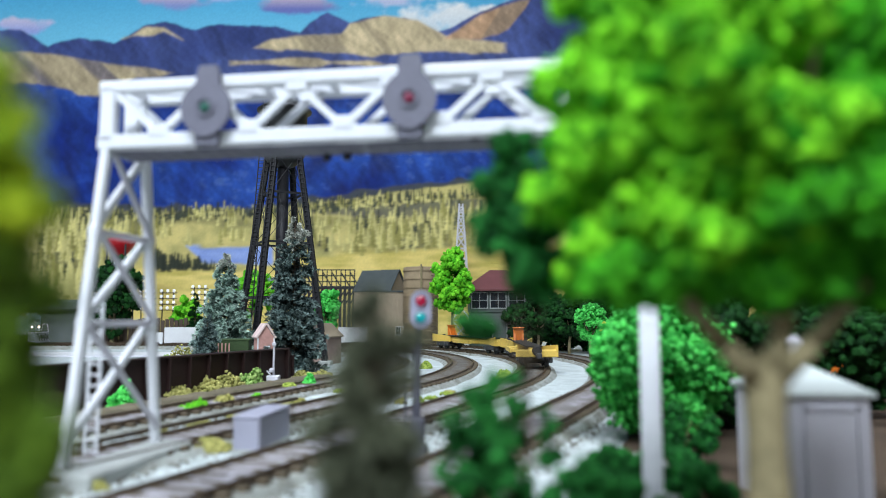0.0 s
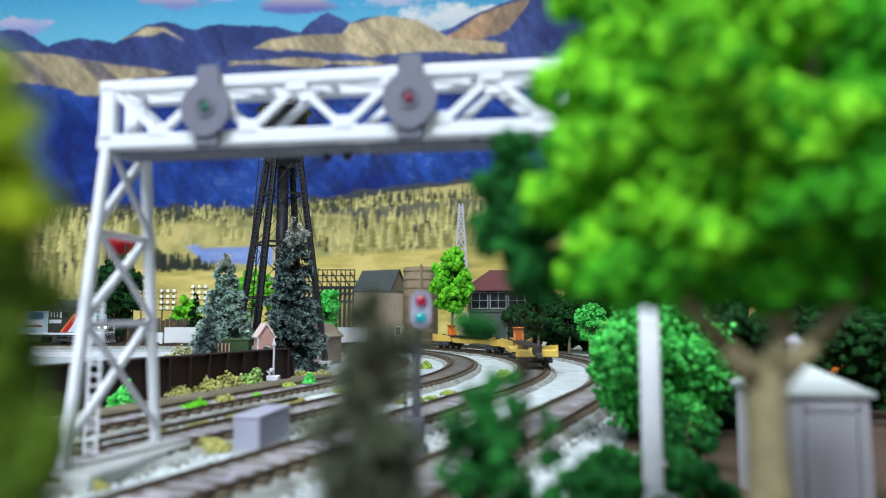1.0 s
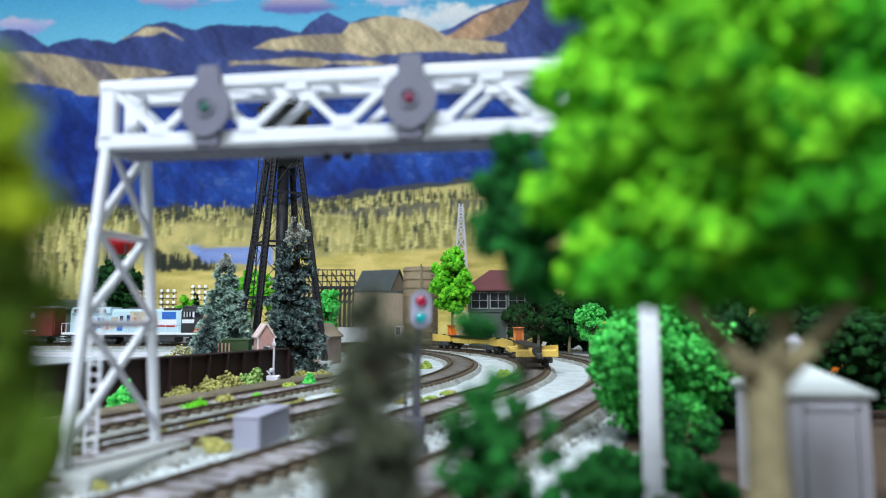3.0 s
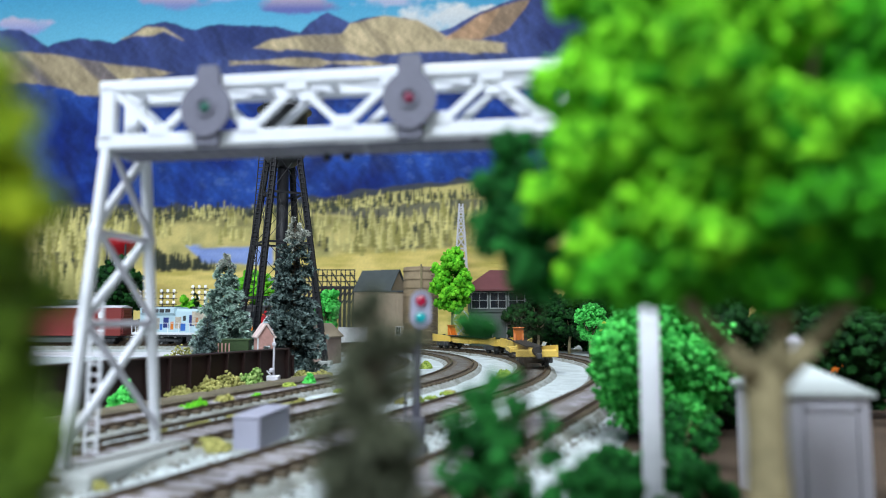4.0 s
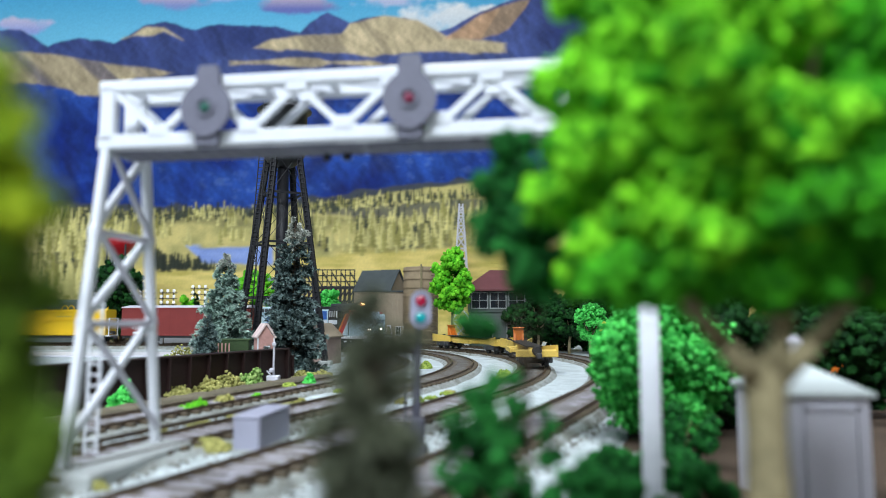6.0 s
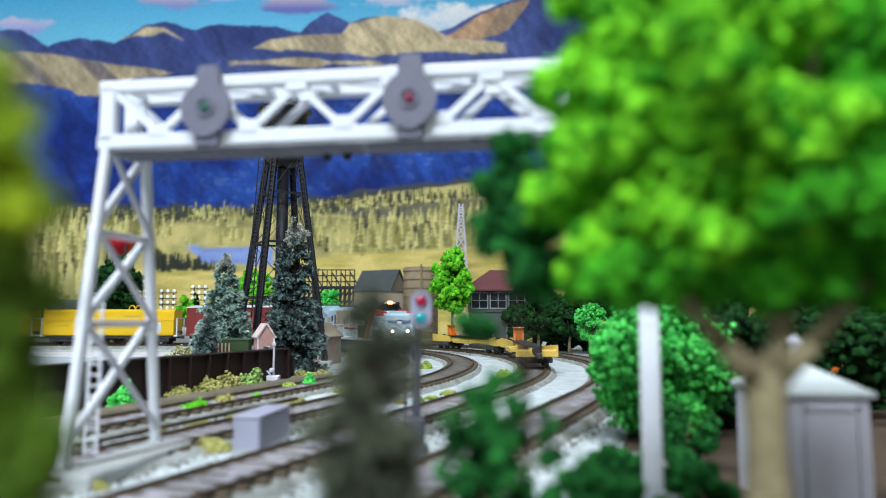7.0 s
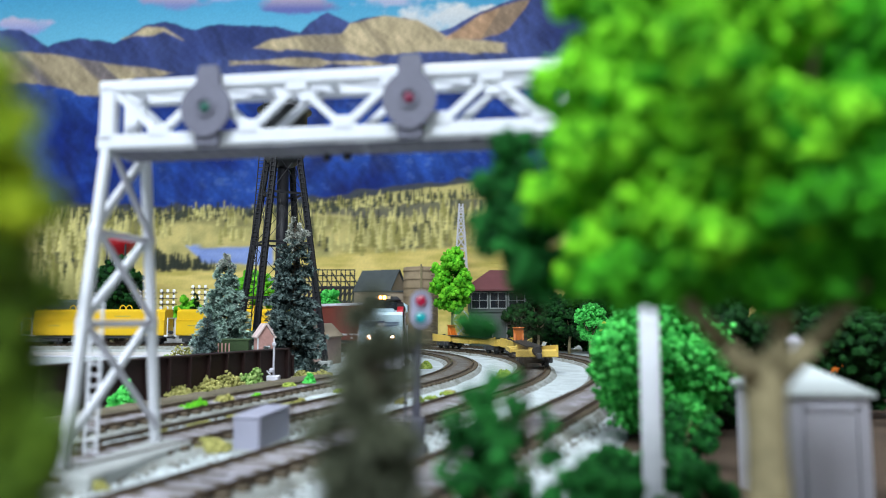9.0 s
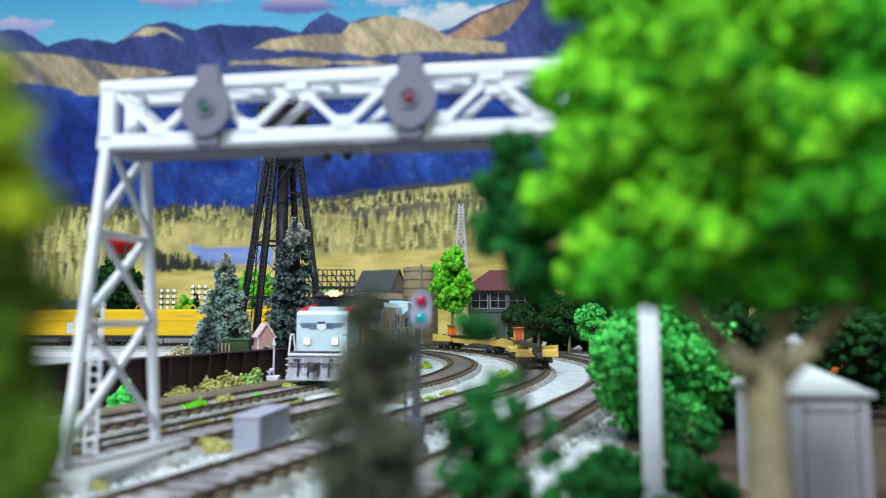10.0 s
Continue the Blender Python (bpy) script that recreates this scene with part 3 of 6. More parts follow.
def track(k, s0, s1, label):
    tr = thing("track", label, "railway track", group="parallel tracks")
    prof = [(-2.1, -0.06), (-1.75, 0.3), (-1.45, 0.57), (1.45, 0.57), (1.75, 0.3), (2.1, -0.06)]
    top = [(-0.98, 0.41), (-0.88, 0.655), (-0.3, 0.695), (0.3, 0.695), (0.88, 0.655), (0.98, 0.41)]
    rng = np.random.default_rng(50 + k)

    def sweep(pr, step, rough=0.0, lo=s0, hi=s1):
        g, rows = Geo(), []
        s = lo
        while s <= hi + 1e-6:
            p, a = beside(s, k)
            nrm = Vector((-math.sin(a), math.cos(a)))
            rows.append([(p.x + nrm.x * w, p.y + nrm.y * w, z) for w, z in ((u + rough * rng.normal(), v + rough * 0.35 * rng.normal()) for u, v in pr)])
            s += step
        n = len(pr)
        vs = [q for r in rows for q in r]
        fs = [(i * n + j, i * n + (j + 1) % n, (i + 1) * n + (j + 1) % n, (i + 1) * n + j) for i in range(len(rows) - 1) for j in range(n)]
        fs += [tuple(range(n)), tuple(range((len(rows) - 1) * n, len(rows) * n))]
        return g.add(vs, fs)
    part("roadbed", sweep(prof, 0.5, 0.035), M_ROADBED, tr, "dark brown cork and ballast roadbed")
    part("ballast", sweep(top, 0.3, 0.02, s0, 80 - 2 * k), M_CINDERBED, tr, "dark cinder ballast between the ties")
    part("ballast", sweep(top, 0.3, 0.02, 80 - 2 * k, s1), M_BALLAST, tr, "pale grey ballast between the ties")
    for side in (-0.9, 0.9):
        foot = [(side - 0.11, 0.68), (side - 0.11, 0.71), (side - 0.03, 0.73), (side - 0.035, 0.77), (side - 0.045, 0.80), (side + 0.045, 0.80), (side + 0.035, 0.77), (side + 0.03, 0.73), (side + 0.11, 0.71), (side + 0.11, 0.68)]
        part("rail", sweep(foot, 0.8), M_RAIL, tr)
    return tr


def ties(tr, k, s0, s1, pitch=0.74):
    rng = random.Random(k)
    s = s0
    while s < s1:
        p, a = beside(s, k)
        ob = new("tie", TIE_MESH)
        ob.parent = tr
        ob.matrix_local = place(p.x, p.y, TIE_Z, math.degrees(a) + rng.uniform(-2, 2))
        s += pitch


TRACKS = [(track(0, -138, 125, "main track with dark ties and brown rails on pale ballast"), 0, -20, 122), (track(1, -60, 125, "curved track with brown rails on grey ballast"), 1, -8, 122), (track(2, -60, 125, "curved track carrying yellow spine cars"), 2, -8, 122), (track(3, -60, 125, "outermost curved track with brown rails"), 3, -4, 122)]


def cinders():
    g, rng = Geo(), np.random.default_rng(77)
    rows = []
    for i in range(100):
        p, a = line(72 + i * 0.55)
        nrm = Vector((-math.sin(a), math.cos(a)))
        rows.append([p + nrm * w for w in (-4.2 + 0.12 * rng.normal(), -3.9, -2.3, -1.7 + 0.12 * rng.normal())])
    z = (0.2, 0.62, 0.66, 0.3)
    vs = [(q.x, q.y, z[j] + 0.03 * rng.normal()) for r in rows for j, q in enumerate(r)]
    g.add(vs, [(i * 4 + j, i * 4 + j + 1, i * 4 + j + 5, i * 4 + j + 4) for i in range(99) for j in range(3)])
    tagged(part("cinder_strip", g, M_CINDER), "dark brown cinder strip beside the main track", "ground", kind="structure")
    sp = thing("spare_rail", "rusty spare rail lying on the cinders", "rail")
    p, q = line(86)[0], line(110)[0]
    n = Vector((p.y - q.y, q.x - p.x)).normalized() * -3.0
    part("bar", Geo().bar((p.x - n.x, p.y - n.y, 0.72), (q.x - n.x, q.y - n.y, 0.72), 0.14), M_RAIL, sp)


cinders()


# ---- white signal bridge over the tracks ----
def signal_bridge():
    br = thing("signal_bridge", "white steel lattice signal bridge over the tracks", "signal bridge", -9.25, 20.0, 0.42, -8.3)
    br.scale = (0.909, 0.909, 0.909)
    span, zb, zt = 16.15, 9.95, 11.68
    for cx in (0.0, span):
        part("footing", Geo().box(cx + (0.2 if cx else 0.4), 0.0, -0.02, 0.9 if cx else 1.5, 5.6, 0.8, 0.08), M_CONCRETE, br, "grey concrete footing")
        skew = Matrix.Translation((cx, 0, 0)) @ Matrix.Rotation(radians(-8.5 if cx else -2), 4, "Z") @ Matrix.Translation((-cx, 0, 0))
        for s in (-1, 1):
            part("leg", Geo().box(0, 0, 0, 0.5 if cx else 0.29, 0.3, 10.2, 0.05, skew @ Matrix.Translation((cx, s * 1.62, 4.9)) @ Matrix.Rotation(radians(s * 7.2), 4, "X")), M_SILVER, br)
        lv = [0.9, 4.4, 7.15, 9.9]

        def half(z):
            return 2.2 - 1.2 * z / 9.9
        for a, b in zip(lv, lv[1:]):
            part("brace", Geo().bar(skew @ Vector((cx - 0.12, -half(a), a)), skew @ Vector((cx - 0.12, half(b), b)), 0.2), M_SILVER, br)
            part("brace", Geo().bar(skew @ Vector((cx + 0.12, half(a), a)), skew @ Vector((cx + 0.12, -half(b), b)), 0.14), M_SHED, br)
            part("strut", Geo().box(cx, 0, b, 0.2, 2 * half(b), 0.2, 0.03, skew), M_SHED, br)
        for s in (-1, 1):
            for z in lv[1:3]:
                part("gusset", Geo().box(cx, s * half(z), z, 0.33, 0.36, 0.4, 0.05, skew), M_SILVER, br)
        # ladder beside the column
    part("ladder_rail", Geo().rod((-1.2, 0.3, 0.1), (-1.2, 0.3, 5.4), 0.05), M_SILVER, br)
    part("ladder_rail", Geo().rod((-0.8, 0.3, 0.1), (-0.8, 0.3, 5.4), 0.05), M_SILVER, br)
    for k in range(15):
        part("rung", Geo().rod((-1.2, 0.3, 0.4 + k * 0.34), (-0.8, 0.3, 0.4 + k * 0.34), 0.03, None, 6), M_SILVER, br)
    for y in (-1.0, 0.25):
        part("chord", Geo().box(span / 2, y, zt, span + 0.6, 0.34, 0.37, 0.05), M_SILVER, br)
        part("chord", Geo().box(span / 2, y, zb, span + 0.6, 0.34, 0.45, 0.05), M_SILVER, br)
        for ex in (0.0, span):
            part("end_post", Geo().box(ex, y, (zt + zb) / 2, 0.5, 0.34, zt - zb, 0.05), M_SILVER, br)
        k, up = 0.25, True
        while k < span - 1.4:
            a, b = (zt - 0.2, zb + 0.2) if up else (zb + 0.2, zt - 0.2)
            part("diagonal", Geo().bar((k, y, a), (k + 1.45, y, b), 0.21), M_SILVER, br)
            if up:
                part("gusset", Geo().box(k + 1.45, y - 0.02, zb + 0.28, 0.7, 0.3, 0.5, 0.06), M_SILVER, br)
            else:
                part("gusset", Geo().box(k + 1.45, y - 0.02, zt - 0.22, 0.7, 0.3, 0.4, 0.06), M_SILVER, br)
            k, up = k + 1.45, not up
    for k in range(8):
        x = 0.5 + k * 2.15
        for z in (zt, zb):
            part("cross_bar", Geo().box(x, -0.38, z, 0.22, 1.05, 0.2, 0.03), M_SILVER, br)
        if k < 7:
            part("cross_brace", Geo().bar((x, -0.85, zt), (x + 2.1, 0.15, zt), 0.18), M_SILVER, br)
    part("walkway", Geo().box(span / 2, -0.3, zb - 0.28, span, 1.2, 0.08, 0.03), M_SIGNAL, br, "dark grey walkway grating")
    for k in range(30):
        part("grating_bar", Geo().box(0.4 + k * 0.52, -0.3, zb - 0.335, 0.07, 1.15, 0.03, 0.0), M_SIGNAL, br)
    for x, lens, dz in ((3.4, M_DIMGREEN, 0.0), (9.53, M_DIMRED, 0.0)):
        zc = 10.78
        m = Matrix.Translation((x, -1.45, zc)) @ Matrix.Rotation(radians(90), 4, "X")
        # target plate: a disc drawn out to a neck at top and foot
        pts = []
        for i in range(40):
            a = 2 * math.pi * i / 40
            r = 0.78 + 0.10 * max(0.0, -math.sin(a)) ** 6 + 0.10 * max(0.0, math.sin(a)) ** 10
            pts.append((r * math.cos(a), r * math.sin(a)))
        head = part("signal_head", Geo().prism(pts, -0.06, 0.06, "z", m), M_SIGNAL, br, "dark grey round signal target")
        part("housing", Geo().lathe([(0.42, -0.1), (0.44, -0.5), (0.3, -0.6)], 20, 0, 0, m), M_SIGNAL, head)
        part("rim", Geo().lathe([(0.30, 0.05), (0.30, 0.12), (0.24, 0.12), (0.24, 0.05)], 24, 0, 0, m), M_SIGNAL, head)
        part("lens", Geo().lathe([(0.16, 0.06), (0.14, 0.12), (0.08, 0.15), (0.02, 0.16)], 16, 0, 0, m), lens, head, "dim coloured signal lens")
        part("bracket", Geo().box(x, -1.3, zb + 0.05, 0.75, 0.22, 0.72, 0.05), M_SIGNAL, head)
        part("bracket", Geo().prism([(x - 0.38, zt - 0.35), (x + 0.38, zt - 0.35), (x + 0.34, zt + 0.2), (x + 0.26, zt + 0.42), (x - 0.26, zt + 0.42), (x - 0.34, zt + 0.2)], -1.42, -1.2), M_SIGNAL, head)
    for x in (6.62, 7.27):
        part("insulator", Geo().lathe([(0.06, zb - 0.3), (0.13, zb - 0.36), (0.13, zb - 0.48), (0.05, zb - 0.54)], 12, x, 0.15), M_BLACK, br, "small black insulator under the walkway")
    return br


signal_bridge()


# ---- mast signal with two lights ----
def mast_signal():
    s = thing("mast_signal", "grey mast signal with red and green lights", "railway signal", -0.78, 21.2, 0.42, ry=0.9)
    s.scale = (0.86, 0.86, 0.86)
    part("base", Geo().box(0, 0, 0.2, 0.8, 0.8, 0.6, 0.08), M_MAST, s, "dark grey base")
    part("mast", Geo().rod((0, 0, 0.3), (0, 0, 4.9), 0.11, 0.10, 12), M_MAST, s)
    for x in (-0.42, -0.16):
        part("ladder_rail", Geo().rod((x, 0.1, 0.2), (x, 0.1, 3.7), 0.05, None, 6), M_MAST, s)
    for k in range(13):
        part("rung", Geo().rod((-0.42, 0.1, 0.6 + k * 0.26), (-0.16, 0.1, 0.6 + k * 0.26), 0.025, None, 5), M_MAST, s)
    pts = []
    for c, a0 in (((0, 0.3), 0), ((0, -0.3), math.pi)):
        pts += [(0.36 * math.cos(a0 + math.pi * i / 12), c[1] + 0.36 * math.sin(a0 + math.pi * i / 12)) for i in range(13)]
    m = Matrix.Translation((0.05, -0.2, 5.15)) @ Matrix.Rotation(radians(90), 4, "X")
    head = part("signal_head", Geo().prism(pts, -0.05, 0.05, "z", m), M_PLATE, s, "lavender grey oval signal plate")
    for z, mat, lab in ((0.29, M_REDLENS, "red signal lens"), (-0.29, M_GREENLENS, "blue-green signal lens")):
        part("lens", Geo().lathe([(0.20, 0.04), (0.18, 0.10), (0.1, 0.14), (0.01, 0.15)], 18, 0, z, m), mat, head, lab)
        part("rim", Geo().lathe([(0.24, 0.04), (0.24, 0.12), (0.21, 0.12), (0.21, 0.04)], 18, 0, z, m), M_PLATE, head)
    part("housing", Geo().box(0.05, 0, 5.15, 0.36, 0.34, 0.9, 0.06), M_SIGNAL, head)
    part("cabinet", Geo().box(0.02, -0.12, 0.85, 0.5, 0.4, 1.1, 0.06), M_MAST, s)


mast_signal()


# ---- trackside boxes, switch stand and girder ----
def relay_box():
    s = thing("relay_box", "plain grey trackside relay cabinet", "cabinet", -6.0, 23.6, 0.36, -6)
    part("body", Geo().box(0, 0, 0.55, 0.88, 2.9, 1.08, 0.06), M_BOX, s)
    part("lid", Geo().box(0, 0, 1.12, 0.94, 2.96, 0.12, 0.04), M_BOX, s)
    part("plinth", Geo().box(0, 0, 0.06, 0.96, 2.96, 0.14, 0.03), M_CONCRETE, s)


relay_box()


def switch_stand():
    s = thing("switch_stand", "pale grey switch stand beside the main track", "switch stand", -11.2, 46.5, 0.1)
    part("base", Geo().box(0, 0, 0.42, 0.8, 0.7, 0.5, 0.06), M_SHED, s)
    part("foot", Geo().box(0, 0, 0.12, 1.3, 0.9, 0.22, 0.04), M_BROWN, s)
    part("post", Geo().rod((0, 0, 0.4), (0, 0, 2.7), 0.07, 0.06), M_SHED, s)
    part("target", Geo().lathe([(0.05, 2.55), (0.13, 2.63), (0.13, 2.78), (0.05, 2.86)], 12), M_SHED, s)
    part("lever", Geo().rod((-0.1, -0.3, 0.7), (-0.35, -0.4, 1.0), 0.05), M_SHED, s)
    part("weight", Geo().lathe([(0.05, 0.85), (0.15, 0.92), (0.15, 1.08), (0.05, 1.15)], 12, -0.1, -0.2), M_SHED, s)


switch_stand()


def girder():
    s = thing("plate_girder", "dark brown riveted plate girder wall beside the track", "girder", -11.1, 51.2, 0, math.degrees(math.atan2(-17.5, -7.3)))
    ln = 26.0
    pts = [(0.5, 0), (0.1, 0.2), (0, 0.6), (0, 1.7), (0.15, 2.1), (0.6, 2.3), (ln, 2.3), (ln, 0)]
    part("web", Geo().prism(pts, -0.12, 0.12), M_GIRDER, s)
    part("flange", Geo().box(ln / 2 + 0.3, 0, 2.33, ln - 0.6, 0.7, 0.1, 0.03), M_GIRDER, s)
    part("flange", Geo().box(ln / 2 + 0.3, 0, 0.08, ln - 0.6, 0.7, 0.12, 0.03), M_GIRDER, s)
    part("end_plate", Geo().box(0.03, 0, 1.1, 0.1, 0.62, 1.5, 0.03), M_GIRDER, s)
    for k in range(16):
        part("stiffener", Geo().box(0.75 + k * 1.62, 0.2, 1.2, 0.14, 0.34, 2.18, 0.02), M_GIRDER, s)
        part("stiffener", Geo().box(0.75 + k * 1.62, -0.2, 1.2, 0.14, 0.34, 2.18, 0.02), M_GIRDER, s)


girder()


# ---- water towers ----
def water_tower():
    t = thing("water_tower", "tall black steel water tower with riser pipe", "water tower", -16.35, 70, 0)
    z1, r0, r1 = 21.2, 5.0, 1.75
    legs = []
    for k in range(4):
        a = radians(-15 + 90 * k)
        p, q = Vector((r0 * math.cos(a), r0 * math.sin(a), 0.2)), Vector((r1 * math.cos(a), r1 * math.sin(a), z1))
        legs.append((p, q))
        leg = Geo()
        w = 0.22
        for dx, dy in ((-w, -w), (w, -w), (w, w), (-w, w)):
            leg.bar(p + Vector((dx, dy, 0)), q + Vector((dx, dy, 0)), 0.12)
        leg.rod(p, q, 0.20, None, 4)
        n = 44
        for i in range(n):
            f = (i + 0.5) / n
            c = p.lerp(q, f)
            leg.box(c.x, c.y, c.z, 0.58, 0.58, 0.08)
        part("leg", leg, M_BLACK, t)
        part("footing", Geo().box(p.x, p.y, 0.1, 1.3, 1.3, 0.5, 0.08), M_CONCRETE, t)
    for f in (0.30, 0.56, 0.80):
        for k in range(4):
            a, b = legs[k][0].lerp(legs[k][1], f), legs[(k + 1) % 4][0].lerp(legs[(k + 1) % 4][1], f)
            part("girt", Geo().bar(a, b, 0.2), M_BLACK, t)
    fs = (0.02, 0.30, 0.56, 0.80, 1.0)
    for f0, f1 in zip(fs, fs[1:]):
        for k in range(4):
            p, q = legs[k], legs[(k + 1) % 4]
            part("tie_rod", Geo().rod(p[0].lerp(p[1], f0), q[0].lerp(q[1], f1), 0.035, None, 5), M_BLACK, t)
            part("tie_rod", Geo().rod(q[0].lerp(q[1], f0), p[0].lerp(p[1], f1), 0.035, None, 5), M_BLACK, t)
    part("riser", Geo().rod((0, 0, 0), (0, 0, 20.5), 0.58, 0.58, 18), M_BLACK, t, "", True)
    tank = part("tank", Geo().lathe([(0.05, 19.7), (0.9, 19.85), (1.6, 20.3), (2.1, 21.0), (2.3, 21.8), (2.32, 25.6), (2.75, 25.62), (2.75, 25.75), (2.3, 26.1), (0.6, 27.6), (0.1, 27.8)], 36), M_TANK, t, "dark rounded tank with conical roof", True)
    part("balcony", Geo().lathe([(2.3, 21.6), (2.72, 21.6), (2.72, 21.72), (2.3, 21.72)], 36), M_BLACK, tank)
    a = radians(255)
    p, q = Vector((-2.0, -5.2, 0.2)), Vector((-1.2, -2.4, 26.2))
    dx = Vector((0.3, 0, 0))
    lad = part("ladder", Geo().bar(p - dx, q - dx, 0.08).bar(p + dx, q + dx, 0.08), M_BLACK, t)
    for i in range(70):
        c = p.lerp(q, i / 70)
        part("rung", Geo().box(c.x, c.y, c.z, 0.62, 0.05, 0.06), M_BLACK, lad)


water_tower()


def red_tower():
    t = thing("small_water_tower", "red bowl water tank on thin legs", "water tower", -55, 118, 0)
    part("tank", Geo().lathe([(0.1, 14.6), (1.0, 15.2), (1.9, 16.2), (2.45, 17.5), (2.4, 17.7), (0.3, 18.6)], 28), M_RED, t, "red bowl-shaped tank", True)
    for k in range(4):
        a = radians(45 + 90 * k)
        part("leg", Geo().rod((2.6 * math.cos(a), 2.6 * math.sin(a), 0), (2.1 * math.cos(a), 2.1 * math.sin(a), 16.8), 0.14), M_UNDER, t)
    part("riser", Geo().rod((0, 0, 0), (0, 0, 15), 0.2), M_UNDER, t)


red_tower()


# ---- trees ----
def crown_tree(name, label, x, y, h, rx, rz, trunk_h, seed, mat, clusters=60, per=26, clump=0.28, trunk=0.25, bark=None, limbs=6, hollow=0.45, z=0.0, squash=1.0, cat="tree", blobs=None, group="", cluster=1.0):
    rng = np.random.default_rng(seed)
    t = thing(name, label, cat, x, y, z, group=group)
    cz = h - rz
    g = Geo()
    tr = [Vector((0, 0, -0.1)), Vector((rng.normal(0, trunk * 0.3), rng.normal(0, trunk * 0.3), trunk_h * 0.55)), Vector((rng.normal(0, trunk * 0.5), 0, trunk_h))]
    g.rod(tr[0], tr[1], trunk * 1.15, trunk * 0.85, 10).rod(tr[1], tr[2], trunk * 0.85, trunk * 0.72, 10)
    for k in range(limbs):
        a = 2 * math.pi * k / limbs + rng.uniform(-0.3, 0.3)
        e = Vector((rx * 0.7 * math.cos(a), rx * 0.7 * math.sin(a), cz + rng.uniform(-0.4, 0.5) * rz))
        mid = tr[2].lerp(e, 0.5) + Vector((0, 0, -0.08 * rz))
        lg = Geo()
        lg.rod(tr[2], mid, trunk * 0.45, trunk * 0.3, 8).rod(mid, e, trunk * 0.3, trunk * 0.08, 8)
        part("limb", lg, bark or M_TRUNK, t, "", True)
    part("trunk", g, bark or M_TRUNK, t, "", True)
    u = rng.normal(0, 1, (clusters, 3))
    u /= np.linalg.norm(u, axis=1, keepdims=True)
    rad = rng.uniform(hollow, 1.0, clusters) ** 0.7
    cc = u * rad[:, None] * np.array([rx, rx * squash, rz]) + np.array([0, 0, cz])
    cr = rng.uniform(0.16, 0.30, clusters) * (rx + rz) / 2
    if blobs:
        cs, rs = [], []
        for bx, by, bz, ax, ay, az, n in blobs:
            w = rng.normal(0, 1, (n, 3))
            w /= np.linalg.norm(w, axis=1, keepdims=True)
            cs.append(w * rng.uniform(hollow, 1.0, (n, 1)) * np.array([ax, ay, az]) + np.array([bx, by, bz]))
            rs.append(rng.uniform(0.2, 0.34, n) * min((ax + az) / 2, 1.9) * cluster)
        cc, cr = np.concatenate(cs), np.concatenate(rs)
        clusters = len(cc)
    v = rng.normal(0, 1, (clusters * per, 3))
    v /= np.linalg.norm(v, axis=1, keepdims=True)
    pts = np.repeat(cc, per, 0) + v * (np.repeat(cr, per) * rng.uniform(0.55, 1.05, clusters * per))[:, None]
    lumps("crown", pts, rng.uniform(0.5, 1.1, len(pts)) * clump, mat, t, rng)
    return t


def foliage(name, blobs, seed, mat, parent, per=70, clump=0.13):
    """More of a crown: rounded masses of foam clumps."""
    rng = np.random.default_rng(seed)
    cs, rs = [], []
    for bx, by, bz, ax, ay, az, n in blobs:
        w = rng.normal(0, 1, (n, 3))
        w /= np.linalg.norm(w, axis=1, keepdims=True)
        cs.append(w * rng.uniform(0.3, 1.0, (n, 1)) * np.array([ax, ay, az]) + np.array([bx, by, bz]))
        rs.append(rng.uniform(0.2, 0.34, n) * min((ax + az) / 2, 1.9))
    cc, cr = np.concatenate(cs), np.concatenate(rs)
    v = rng.normal(0, 1, (len(cc) * per, 3))
    v /= np.linalg.norm(v, axis=1, keepdims=True)
    pts = np.repeat(cc, per, 0) + v * (np.repeat(cr, per) * rng.uniform(0.55, 1.05, len(v)))[:, None]
    return lumps(name, pts, rng.uniform(0.5, 1.1, len(pts)) * clump, mat, parent, rng)


def bush(label, x, y, r, h, seed, mat, count=160, clump=0.12, z=0.0, stretch=1.0):
    rng = np.random.default_rng(seed)
    v = rng.normal(0, 1, (count, 3))
    v /= np.linalg.norm(v, axis=1, keepdims=True)
    v[:, 2] = np.abs(v[:, 2])
    p = v * rng.uniform(0.5, 1.0, (count, 1)) * np.array([r * stretch, r, h])
    p[:, 2] *= 0.75 + 0.5 * np.array([noise.noise((q[0] * 1.3 + seed, q[1] * 1.3, 0)) for q in p])
    ob = lumps("bush", p, rng.uniform(0.5, 1.2, count) * clump, mat, None, rng)
    ob.matrix_world = place(x, y, z)
    return tagged(ob, label, "bush", "bushes by the track")


